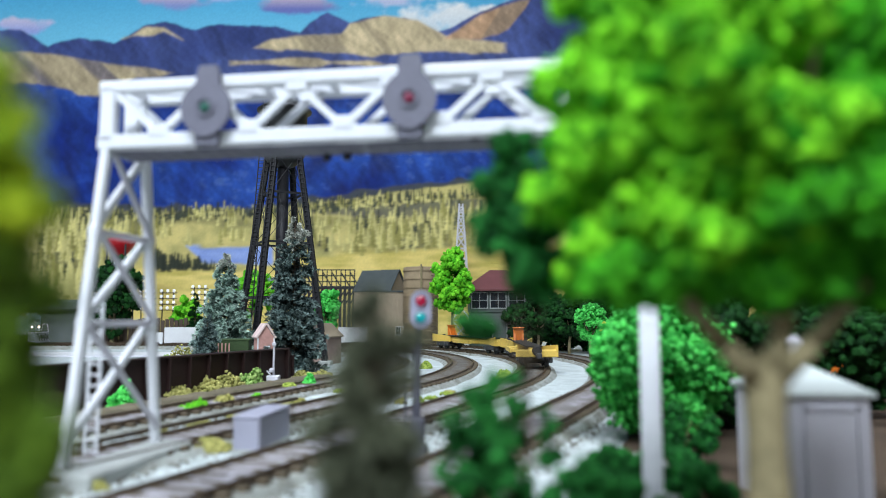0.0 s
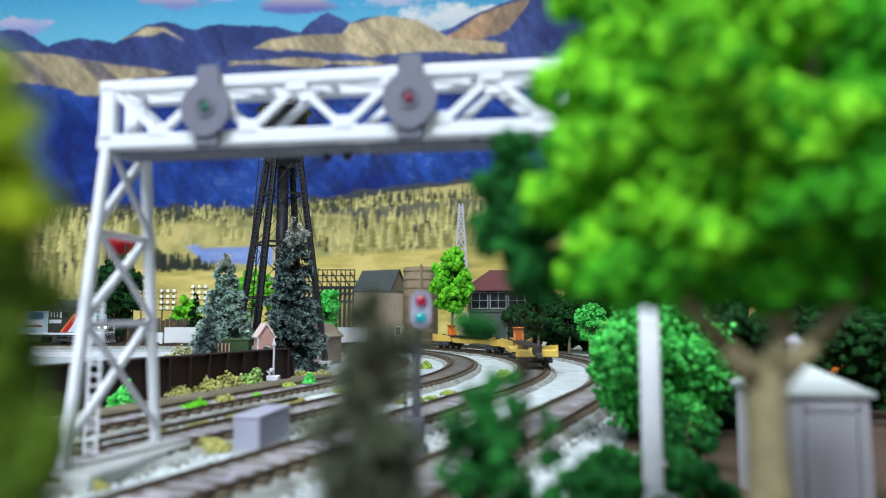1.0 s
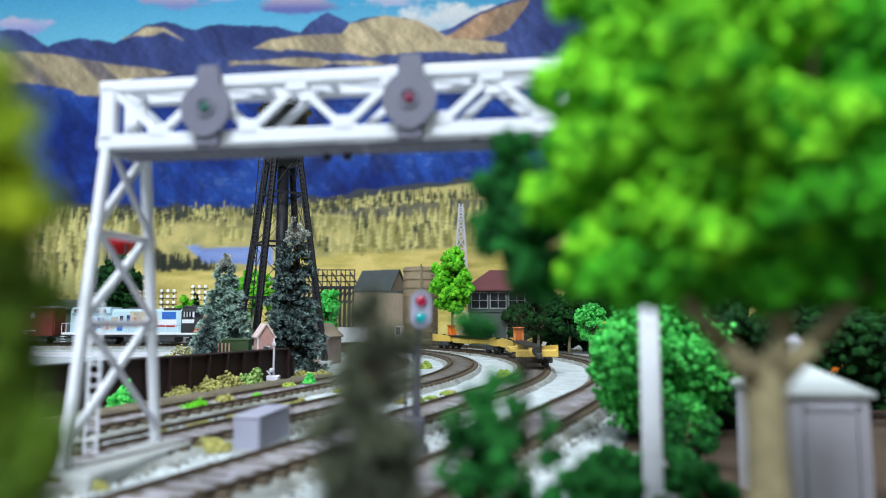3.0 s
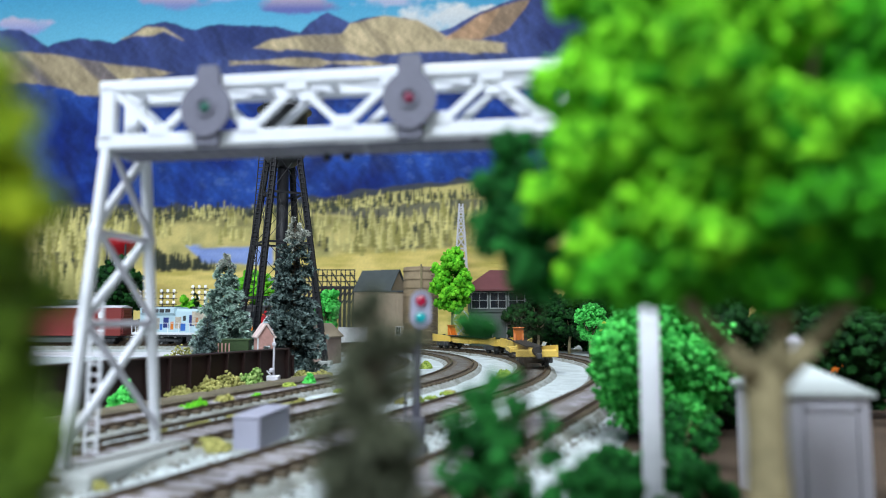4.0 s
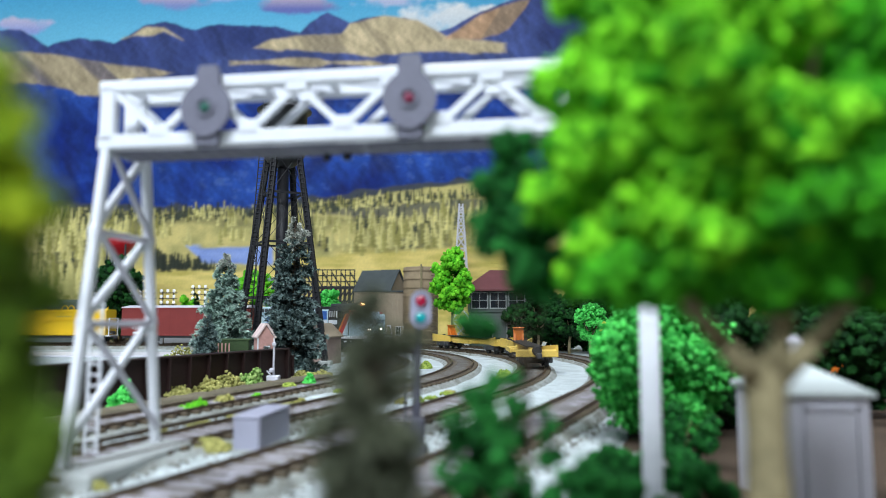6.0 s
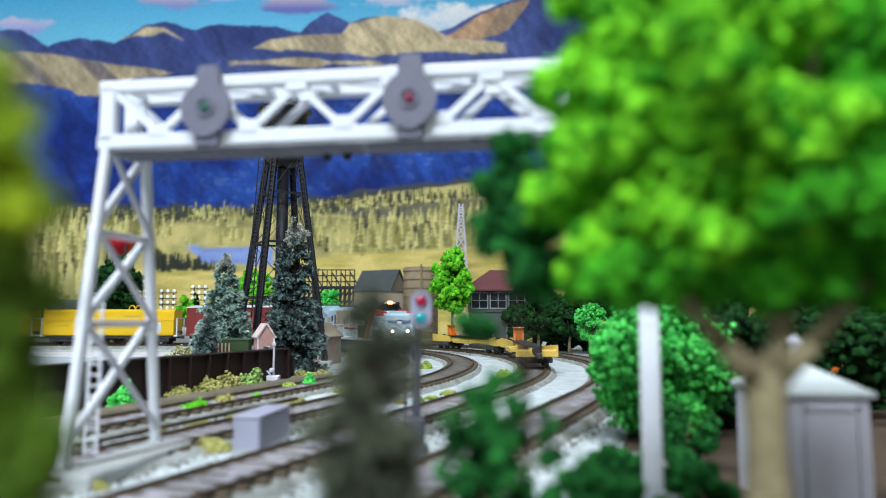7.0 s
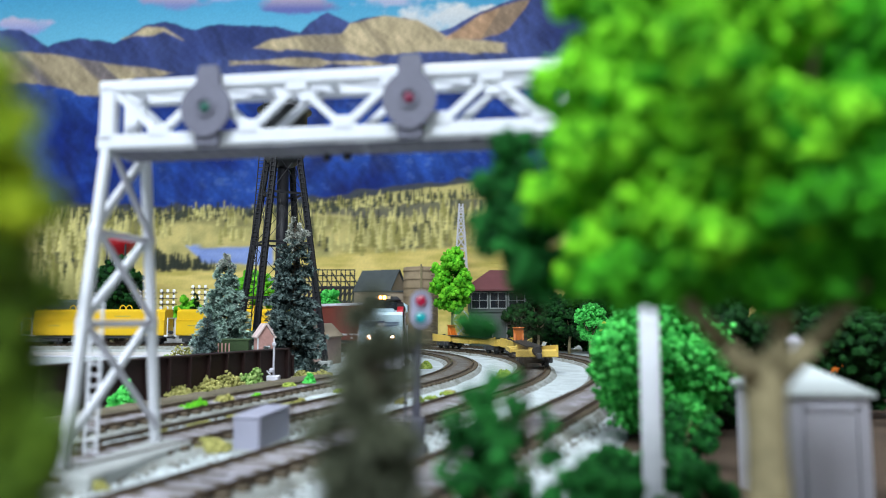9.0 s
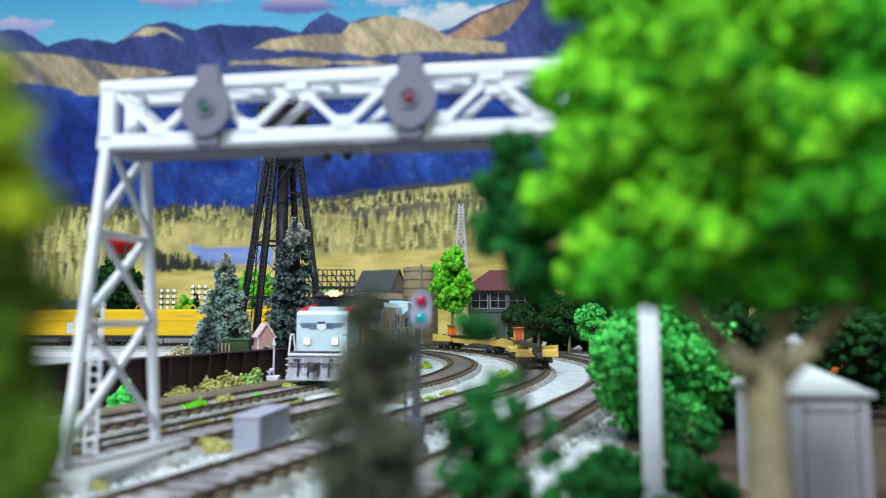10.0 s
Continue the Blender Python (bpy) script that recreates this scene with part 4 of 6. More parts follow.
def spruce(name, label, x, y, h, r, seed, mat, tufts=1500, length=0.42, width=0.028, frost=0.0, bark=None, power=0.85, base=0.06, per=8, whorls=16, tip=None, crest=0.04):
    """A conifer of separate drooping boughs; with a tip material the bough ends are flocked paler."""
    rng = np.random.default_rng(seed)
    t = thing(name, label, "conifer tree", x, y, 0)
    part("trunk", Geo().rod((0, 0, -0.1), (0, 0, h * 0.96), max(0.09, h * 0.016), 0.03, 8), bark or M_DARKBARK, t)
    g = Geo()
    root, way, ln, outer, high = [], [], [], [], []
    nb = int(tufts / 22)
    for k in range(nb):
        f = (k + rng.random()) / nb
        f = 1 - (1 - f) ** 0.62
        zz = h * (base + (0.985 - base) * f)
        reach = r * ((1 - f) ** power + crest) * rng.uniform(0.5, 1.2) * (0.9 + 0.16 * math.sin(f * whorls * 6.28))
        a = rng.uniform(0, 6.283)
        drop = -rng.uniform(0.1, 0.4) * reach
        tp = np.array([reach * math.cos(a), reach * math.sin(a), zz + drop])
        o = np.array([0, 0, zz])
        g.rod(tuple(o), tuple(tp), 0.035, 0.012, 4)
        side = np.array([-math.sin(a), math.cos(a), 0])
        for q in rng.uniform(0.15, 1.0, 22) ** 0.55:
            fan = rng.normal(0, 0.12) * reach * q
            root.append(o + (tp - o) * q + side * fan + np.array([0, 0, -0.35 * abs(fan) + rng.normal(0, 0.035 * r)]))
            d = (tp - o) / (np.linalg.norm(tp - o) + 1e-6) * 0.9 + side * np.sign(fan) * 0.5 + np.array([0, 0, 0.2])
            way.append(d)
            ln.append(length * (0.5 + 0.5 * (1 - f)))
            outer.append(q > 0.72 and rng.random() < 0.7)
            high.append(f > 1 - frost + rng.normal(0, 0.03))
    part("branch", g, bark or M_DARKBARK, t)
    root, way, ln, outer, high = np.array(root), np.array(way), np.array(ln), np.array(outer), np.array(high) & (frost > 0)
    if frost:
        blades("frosted_tip", root[high], way[high], ln[high] * 1.1, width * 1.3, M_FROST, t, rng, per, 0.6)
    pale = outer & ~high if tip else np.zeros(len(root), bool)
    if tip:
        blades("flocked_needles", root[pale] + [0, 0, 0.03], way[pale], ln[pale] * 0.9, width, tip, t, rng, per, 0.5)
    rest = ~high & ~pale
    blades("needles", root[rest], way[rest], ln[rest], width, mat, t, rng, per, 0.6)
    return t


# the big leafy trees close to the lens
BIG = [(-1.75, 0.2, 8.2, 0.95, 1.0, 1.9, 40), (-0.6, 0.1, 7.4, 1.7, 1.9, 2.1, 90), (0.6, 0.3, 9.3, 1.5, 1.8, 1.7, 50), (1.3, 0.9, 6.7, 1.9, 1.4, 1.3, 60), (2.7, 0.9, 8.0, 1.6, 1.6, 2.4, 50), (-2.0, 0.4, 6.1, 0.95, 1.0, 1.1, 24), (-0.2, 0.3, 5.7, 2.2, 1.6, 0.5, 40)]
big = crown_tree("leafy_tree", "large bright green leafy tree with pale trunk", 4.1, 9.0, 10.6, 3.4, 3.1, 4.0, 31, M_LEAF, 190, 84, 0.125, 0.23, limbs=0, hollow=0.3, blobs=BIG)
for o, e, r in (((-0.08, -0.05, 3.78), (-1.3, -0.6, 5.0), 0.16), ((0.09, -0.05, 3.78), (1.0, -0.6, 5.05), 0.16), ((0.02, -0.05, 3.8), (0.25, -0.5, 5.3), 0.16), ((0.1, 0, 4.6), (-0.1, 0.6, 7.8), 0.14), ((0.2, 0, 5.0), (0.35, -1.2, 8.4), 0.08), ((0.3, 0, 5.0), (1.0, -0.9, 7.2), 0.08)):
    o, e = Vector(o), Vector(e)
    m = o.lerp(e, 0.45) + Vector((0, 0, -0.05))
    part("limb", Geo().rod(o, m, r, r * 0.82, 12).rod(m, e, r * 0.82, r * 0.5, 12), M_TRUNK, big, "", True)
# right, inner and underside masses, coloured darker to stand for shade in the crown
foliage("shaded_crown", [(1.9, -0.4, 6.6, 1.5, 1.0, 1.1, 44), (2.7, -0.3, 8.2, 1.1, 1.0, 1.9, 44), (0.9, -0.6, 6.0, 1.6, 0.8, 0.7, 40), (1.3, -0.5, 7.6, 1.0, 0.8, 1.3, 26), (1.7, -0.8, 7.3, 1.1, 0.7, 0.7, 30), (1.2, -0.2, 5.15, 1.7, 0.6, 0.35, 34), (-0.5, -0.3, 5.1, 1.4, 0.6, 0.32, 30), (-1.5, -0.3, 5.1, 0.9, 0.6, 0.4, 22)], 39, M_LEAFSHADOWED, big)
part("bole", Geo().lathe([(0.55, -0.05), (0.42, 0.5), (0.33, 1.3), (0.275, 2.2), (0.245, 3.1), (0.255, 3.5), (0.28, 3.8), (0.25, 4.0), (0.16, 4.15), (0.04, 4.2)], 18), M_TRUNK, big, "", True)
# crown's left part in shadow, built as a separate sapling of darker leaves
SPRIG = [(-0.1, 0, 6.4, 0.72, 0.5, 1.15, 40), (0.4, 0, 5.35, 0.95, 0.5, 0.5, 24), (-0.72, 0, 4.45, 0.40, 0.3, 0.30, 12), (-0.1, 0, 5.4, 0.5, 0.4, 0.4, 6)]
crown_tree("leafy_sapling", "drooping foliage, dark green for the shadowed left part of the crown", 1.3, 11.0, 7.0, 0.6, 1.8, 3.6, 32, M_LEAFSHADE, 40, 40, 0.10, 0.05, bark=M_DARKBARK, hollow=0.2, blobs=SPRIG, cluster=0.8)
LOW = [(0.05, 0, 3.35, 0.6, 0.4, 0.5, 11), (1.0, 0.1, 2.3, 0.6, 0.4, 0.5, 8), (-0.05, 0, 2.3, 0.85, 0.4, 1.25, 46), (0.5, 0.1, 1.4, 0.7, 0.4, 0.7, 20), (0.85, 0.2, 3.1, 0.3, 0.3, 0.25, 4)]
crown_tree("leafy_sapling", "low ragged green shrub on a thin stem", 0.75, 10.0, 3.6, 0.6, 1.1, 2.0, 33, M_LEAFSHADE, 22, 24, 0.085, 0.07, hollow=0.25, limbs=5, blobs=LOW, cluster=0.62)
for k, (sx, sy, sh, sr) in enumerate(((1.95, 9.6, 2.3, 0.7), (2.75, 11.5, 2.2, 0.7), (4.0, 14.0, 1.3, 0.9), (5.6, 16.0, 1.3, 0.9), (3.1, 10.5, 1.4, 0.7), (7.4, 22.0, 1.9, 1.1), (4.9, 12.0, 1.1, 0.9), (2.55, 12.8, 1.9, 0.7), (3.3, 14.6, 1.6, 0.8), (4.0, 16.6, 1.5, 0.8), (4.7, 18.2, 1.3, 0.7), (6.2, 19.5, 1.2, 0.9))):
    crown_tree("low_shrub", "low dark leafy green shrub beside the tracks", sx, sy, sh, sr, sh * 0.42, sh * 0.3, 139 + k, M_LEAFSHADE, 30, 34, 0.10, 0.06, hollow=0.3, group="low shrubs", cat="shrub")
spruce("grey_pine", "slender grey-brown bottlebrush pine beside the tracks", -0.71, 7.2, 5.1, 0.72, 34, M_PINE, 5200, 0.34, 0.026, power=0.42, base=0.04, crest=0.16)
PINE = [(0.0, 0, 5.85, 0.34, 0.3, 0.3, 18), (0, 0, 5.55, 0.44, 0.4, 0.3, 26), (0, 0, 5.25, 0.48, 0.4, 0.3, 22)]
crown_tree("yellow_pine", "tall yellow-green conifer close to the lens", -2.82, 4.0, 6.2, 0.5, 2.0, 4.5, 35, M_LEAFYELLOW, 90, 36, 0.06, 0.07, limbs=0, blobs=PINE, cat="conifer tree")
# lower part of the yellow pine, its shade put into a darker foliage colour
PINE_SHADED = [(-0.05, 0, 4.8, 0.40, 0.4, 0.3, 22), (0, 0, 4.35, 0.42, 0.4, 0.35, 22), (0, 0, 3.8, 0.55, 0.5, 0.4, 30), (0, 0, 3.2, 0.62, 0.5, 0.45, 30), (0, 0, 2.5, 0.62, 0.5, 0.5, 24), (0, 0, 1.6, 0.6, 0.5, 0.5, 20)]
crown_tree("pine_shaded_foliage", "shaded lower foliage of the yellow-green conifer, coloured dark green", -2.72, 4.15, 4.7, 0.5, 2.0, 3.0, 38, M_PINESHADED, 90, 36, 0.06, 0.07, limbs=0, blobs=PINE_SHADED, cat="shrub")
crown_tree("leafy_bush", "dense emerald green leafy bush", 8.2, 26.5, 5.5, 2.4, 2.6, 2.2, 36, M_LEAFEMERALD, 200, 56, 0.13, 0.16, hollow=0.4)
for k, (tx, ty, th, tr2) in enumerate(((11.2, 29, 5.2, 2.2), (14.0, 31, 5.0, 2.6), (17.5, 32, 5.4, 2.8), (12.5, 36, 5.8, 2.8), (9.6, 33, 4.4, 2.0))):
    crown_tree("dark_bush", "dense dark green bush behind the shed", tx, ty, th, tr2, th * 0.46, th * 0.3, 160 + k, M_LEAFDARK, 60, 28, 0.26, 0.2, group="dark bushes", cat="bush")
# conifers behind the girder
spruce("blue_spruce", "dark blue-green spruce with a frosted top", -11.9, 55.5, 12.75, 2.4, 41, M_SPRUCEDARK, 8000, 0.42, 0.06, 0.15, power=0.45, whorls=9, tip=M_TIPDARK)
spruce("blue_spruce", "pale blue-green spruce with frosted needles", -19.7, 63.0, 10.5, 2.9, 42, M_SPRUCE, 8000, 0.48, 0.06, 0.12, power=0.66, whorls=8, tip=M_TIP)
spruce("blue_spruce", "small dark spruce behind the girder", -18.2, 54.0, 4.8, 1.7, 43, M_SPRUCEDARK, 2200, 0.42, 0.05, power=0.8, tip=M_TIPDARK)
spruce("small_conifer", "small dark green cone-shaped conifer", -37.6, 106, 8.6, 1.5, 44, M_LEAFDARK, 1500, 0.5, 0.08, power=0.7)
# leafy trees in the distance
crown_tree("leafy_tree", "bright lime green leafy tree with pale stem", 1.25, 92, 13.6, 2.5, 4.3, 5.6, 51, M_LEAFLIME, 60, 30, 0.36, 0.22)
crown_tree("leafy_tree", "lime green leafy tree behind the spruces", -26.5, 97, 11.2, 2.6, 3.2, 5, 52, M_LEAFLIME, 40, 26, 0.36, 0.25)
crown_tree("leafy_tree", "green leafy tree beside the brick house", -15.6, 94, 8.4, 1.7, 2.9, 3, 53, M_LEAFEMERALD, 40, 26, 0.3, 0.2)
crown_tree("leafy_tree", "dark green leafy tree before the mural", -51.0, 108, 13.5, 4.0, 5.4, 4, 54, M_LEAFDARK, 60, 28, 0.5, 0.3)
crown_tree("leafy_tree", "small lime green tree by the lamps", -41.5, 113, 7.6, 2.4, 2.6, 3, 55, M_LEAFLIME, 30, 24, 0.36, 0.2)
for k, (tx, ty, th, tr2) in enumerate(((17.3, 82, 6.0, 1.9), (22, 88, 9.5, 3.6), (29, 84, 11, 4.2), (36, 90, 12, 4.4), (40, 70, 9.5, 4.0), (46, 78, 12, 4.6), (33, 62, 6.6, 3.2), (54, 84, 13, 5.0), (12.6, 93, 7.4, 3.0), (16.2, 90, 6.6, 2.8), (10.5, 97, 6.5, 2.2), (19, 58, 4.2, 2.0), (34, 50, 5.4, 2.6))):
    crown_tree("leafy_tree", "dark green leafy tree behind the shed", tx, ty, th, tr2, th * 0.36, th * 0.4, 60 + k, M_LEAFEMERALD if k == 0 else M_LEAFDARK, 46, 40 if k == 0 else 26, 0.2 if k == 0 else 0.36, 0.2)
# bushes and tufts
for k, (bx, by, br, bh, mt, lab) in enumerate((
        (-16.0, 35.2, 0.75, 1.5, M_LEAFEMERALD, "bright green foam bush below the girder"), (-15.3, 40.5, 0.9, 0.8, M_OLIVE, "olive foam bush below the girder"),
        (-14.2, 42.5, 1.0, 1.2, M_OLIVE, "dry olive foam bush below the girder"), (-13.3, 43.5, 1.1, 1.5, M_OLIVE, "dry olive foam bush below the girder"),
        (-12.3, 45.2, 0.95, 1.55, M_SAGE, "sage green foam bush below the girder"), (-10.3, 52.5, 1.0, 0.7, M_OLIVE, "olive foam bush at the girder's end"),
        (-9.3, 54.5, 0.8, 0.6, M_OLIVE, "olive foam bush at the girder's end"), (-8.0, 42.0, 0.42, 1.2, M_LEAFEMERALD, "small green foam tuft between tracks"),
        (-8.8, 40.0, 0.5, 0.7, M_TUFT, "yellow foam tuft between tracks"), (-10.2, 33.0, 0.7, 0.8, M_OLIVE, "olive foam tuft between tracks"),
        (-10.9, 31.0, 0.8, 0.8, M_LEAFLIME, "green foam tuft between tracks"), (-7.3, 22.6, 0.6, 0.55, M_OLIVE, "dry tan foam tuft by the cabinet"),
        (-9.4, 35.4, 0.5, 0.6, M_LEAFLIME, "green foam tuft between tracks"), (4.3, 49.0, 0.55, 0.9, M_TUFT, "yellow-green foam tuft between tracks"),
        (-1.4, 58.0, 0.5, 0.8, M_TUFT, "yellow-green foam tuft between tracks"), (-22.7, 61, 1.5, 2.7, M_OLIVE, "olive foam bush behind the girder"),
        (-22.9, 59, 1.1, 1.8, M_SAGE, "sage foam bush behind the girder"), (-13.4, 24.9, 0.5, 0.4, M_OLIVE, "dry tuft by the track"))):
    bush(lab, bx, by, br, bh, 200 + k, mt, 420, 0.11, 0.3 if 7 <= k <= 14 else 0.0)


# ---- buildings ----
def gable(name, label, x, y, w, d, h, ridge, rz, wall, roof, over=0.3, along="x"):
    t = thing(name, label, "building", x, y, 0, rz)
    part("wall", Geo().prism([(-w / 2, -0.1), (w / 2, -0.1), (w / 2, h), (0, ridge), (-w / 2, h)], -d / 2, d / 2), wall, t)
    n = math.hypot(w / 2, ridge - h)
    for s in (-1, 1):
        a = math.atan2(ridge - h, w / 2)
        m = Matrix.Translation((s * w / 4, 0, (h + ridge) / 2 + 0.1)) @ Matrix.Rotation(s * a, 4, "Y")
        part("roof", Geo().box(s * over / 2, 0, 0.05, n + over, d + 2 * over, 0.16, 0.03, m), roof, t)
    return t


def window(parent, x, y, z, w, h, axis="y", bars=1, frame_mat=None):
    fm = frame_mat or M_WHITE
    if axis == "y":
        g = Geo().box(x, y, z + h / 2, w + 0.16, 0.14, 0.12).box(x, y, z - h / 2, w + 0.16, 0.14, 0.12).box(x - w / 2, y, z, 0.1, 0.12, h).box(x + w / 2, y, z, 0.1, 0.12, h)
        for b in range(bars):
            g.box(x - w / 2 + w * (b + 1) / (bars + 1), y, z, 0.07, 0.1, h)
        g.box(x, y, z, w, 0.1, 0.06)
        pane = Geo().box(x, y + 0.02, z, w, 0.06, h)
    else:
        g = Geo().box(x, y, z + h / 2, 0.14, w + 0.16, 0.12).box(x, y, z - h / 2, 0.14, w + 0.16, 0.12).box(x, y - w / 2, z, 0.12, 0.1, h).box(x, y + w / 2, z, 0.12, 0.1, h)
        g.box(x, y, z, 0.1, w, 0.06)
        pane = Geo().box(x + 0.02, y, z, 0.06, w, h)
    f = part("window_frame", g, fm, parent)
    part("pane", pane, M_GLASS, f)


def signal_tower():
    t = thing("interlocking_tower", "grey two-storey signal tower with maroon hip roof", "building", 8.0, 101, 0)
    part("wall", Geo().box(0, 0, 2.6, 8.2, 7, 5.4, 0.05), M_TOWERWALL, t, "grey clapboard lower storey")
    part("upper_wall", Geo().box(0, 0, 6.9, 8.6, 7.4, 3.3, 0.05), M_TOWERWALL, t)
    part("roof", Geo().add([(-5.3, -4.7, 8.4), (5.3, -4.7, 8.4), (5.3, 4.7, 8.4), (-5.3, 4.7, 8.4), (-1.2, 0, 11.4), (1.2, 0, 11.4), (-5.3, -4.7, 8.2), (5.3, -4.7, 8.2), (5.3, 4.7, 8.2), (-5.3, 4.7, 8.2)], [(0, 1, 5, 4), (1, 2, 5), (2, 3, 4, 5), (3, 0, 4), (0, 6, 7, 1), (1, 7, 8, 2), (2, 8, 9, 3), (3, 9, 6, 0), (6, 9, 8, 7)]), M_ROOFRED, t, "maroon shingled hip roof")
    for k in range(3):
        window(t, -2.9 + k * 2.6, -3.76, 6.9, 2.2, 2.2, bars=1, frame_mat=M_CONCRETE)
    window(t, -1.6, -3.56, 2.4, 1.0, 2.4, frame_mat=M_CONCRETE)
    window(t, 1.4, -3.56, 2.4, 1.0, 2.4, frame_mat=M_CONCRETE)
    for k in range(12):
        part("clapboard", Geo().box(0, -3.53, 0.4 + k * 0.4, 8.24, 0.06, 0.34, 0.02), M_TOWERWALL, t)


signal_tower()
mill = gable("feed_mill", "tan wooden feed mill with grey gable roof", -10.6, 118.5, 5.2, 7.0, 9.0, 12.4, 62, M_TAN, M_ROOFGREY)
annex = thing("mill_annex", "tan board-clad mill annex with small windows", "building", -7.6, 115.5, 0, 0)
part("wall", Geo().box(0, 0, 4.3, 13.5, 6, 8.6, 0.05), M_TAN, annex)
for k in range(26):
    part("board", Geo().box(-6.5 + k * 0.52, -3.03, 4.3, 0.46, 0.07, 8.5, 0.02), M_TAN, annex)
part("roof", Geo().box(0, 0, 8.7, 14, 6.5, 0.25, 0.05), M_ROOFGREY, annex)
for wx in (0.4, 1.6):
    window(annex, wx, -3.12, 2.3, 0.8, 1.4)
tank = thing("wooden_tank", "tan wooden stave tank with iron hoops", "tank", -3.6, 111.5, 0)
part("tank", Geo().lathe([(2.75, 0), (2.75, 12.4), (2.6, 12.5), (0.2, 12.7)], 40), M_TANKWOOD, tank, "", True)
for k in range(9):
    part("hoop", Geo().lathe([(2.76, 1.0 + k * 1.35), (2.84, 1.0 + k * 1.35), (2.84, 1.15 + k * 1.35), (2.76, 1.15 + k * 1.35)], 40), M_TANKWOOD, tank)
part("pipe", Geo().rod((0.2, -2.9, 0), (0.2, -2.9, 12.8), 0.16), M_TRUNK, tank)
for k in range(18):
    part("ladder_rung", Geo().box(2.0, -2.1, 0.6 + k * 0.62, 0.7, 0.08, 0.1), M_BROWN, tank)

trestle = thing("coal_trestle", "black timber coal trestle with railing", "trestle", -22.0, 120, 0)
part("deck", Geo().box(1.0, 0, 9.6, 12, 3, 0.5, 0.05), M_BLACK, trestle)
for k in range(16):
    x = -4.8 + k * 0.78
    part("post", Geo().box(x, -1.2, 4.7, 0.34, 0.35, 9.6), M_BLACK, trestle)
    part("post", Geo().box(x + 0.3, 1.2, 4.7, 0.34, 0.35, 9.6), M_BLACK, trestle)
    part("railing_post", Geo().box(x, -1.4, 11.2, 0.16, 0.16, 2.8), M_BLACK, trestle)
    part("brace", Geo().bar((x, -1.3, 6.6), (x + 1.6, -1.3, 9.4), 0.24), M_BLACK, trestle)
    if k % 2 == 0:
        part("brace", Geo().bar((x + 1.5, -1.3, 9.8), (x, -1.3, 12.2), 0.2), M_BLACK, trestle)
for z in (10.6, 11.6, 12.6):
    part("railing", Geo().box(1.0, -1.4, z, 12, 0.16, 0.18), M_BLACK, trestle)

pink = gable("pink_shanty", "small pink brick trackside shanty with white trim", -13.95, 54.6, 1.25, 1.6, 3.0, 3.95, 25, M_PINK, M_PINKROOF, 0.16)
part("door", Geo().box(0.1, -0.82, 1.3, 0.42, 0.06, 2.2), M_WHITE, pink)
part("corner_trim", Geo().box(0.61, -0.82, 1.5, 0.09, 0.09, 3.0), M_WHITE, pink)
part("corner_trim", Geo().box(-0.61, -0.82, 1.5, 0.09, 0.09, 3.0), M_WHITE, pink)
brick = gable("brick_house", "tan brick gabled house behind the spruce", -12.2, 71, 2.6, 3.4, 2.6, 3.8, -15, M_BRICKGREY, M_TAN, 0.2)
crate = thing("green_crate", "dark green wooden crate with slatted end", "crate", -17.3, 57.5, 0, 8)
part("box", Geo().box(0, 0, 1.35, 2.9, 1.8, 2.7, 0.06), M_CRATE, crate)
part("lid", Geo().box(0, 0, 2.75, 3.0, 1.95, 0.14, 0.04), M_CRATE, crate)
for k in range(5):
    part("slat", Geo().box(-1.2 + k * 0.28, -0.94, 1.9, 0.1, 0.08, 1.2), M_PINK, crate)

shed = thing("shed", "pale grey square shed with pyramid roof and finial", "shed", 8.78, 17.5, 0, 0)
part("wall", Geo().box(0, 0, 1.4, 1.8, 3.0, 3.0, 0.04), M_SHED, shed)
part("roof", Geo().add([(-1.0, -1.6, 2.9), (1.0, -1.6, 2.9), (1.0, 1.6, 2.9), (-1.0, 1.6, 2.9), (0, 0, 3.55), (-1.0, -1.6, 2.8), (1.0, -1.6, 2.8), (1.0, 1.6, 2.8), (-1.0, 1.6, 2.8)], [(0, 1, 4), (1, 2, 4), (2, 3, 4), (3, 0, 4), (0, 5, 6, 1), (1, 6, 7, 2), (2, 7, 8, 3), (3, 8, 5, 0), (5, 8, 7, 6)]), M_SHEDROOF, shed, "pale pyramid roof")
part("finial", Geo().lathe([(0.16, 3.5), (0.15, 3.95), (0.2, 4.0), (0.05, 4.15)], 12), M_SHED, shed)
door = part("door", Geo().box(0, -1.52, 1.3, 1.1, 0.06, 2.3, 0.02), M_SHED, shed)
part("door_frame", Geo().box(-0.6, -1.54, 1.35, 0.08, 0.08, 2.5).box(0.6, -1.54, 1.35, 0.08, 0.08, 2.5).box(0, -1.54, 2.56, 1.28, 0.08, 0.08), M_SHED, door)

# lattice mast far behind
mast = thing("lattice_mast", "grey lattice radio mast", "mast", 3.3, 126, 0)
for sx, sy in ((-1, -1), (1, -1), (1, 1), (-1, 1)):
    part("leg", Geo().bar((1.9 * sx, 1.9 * sy, 0), (0.3 * sx, 0.3 * sy, 25.2), 0.22), M_SHED, mast)
zl = [0, 4, 8, 11.5, 14.5, 17.0, 19.2, 21.2, 23.0, 24.6]
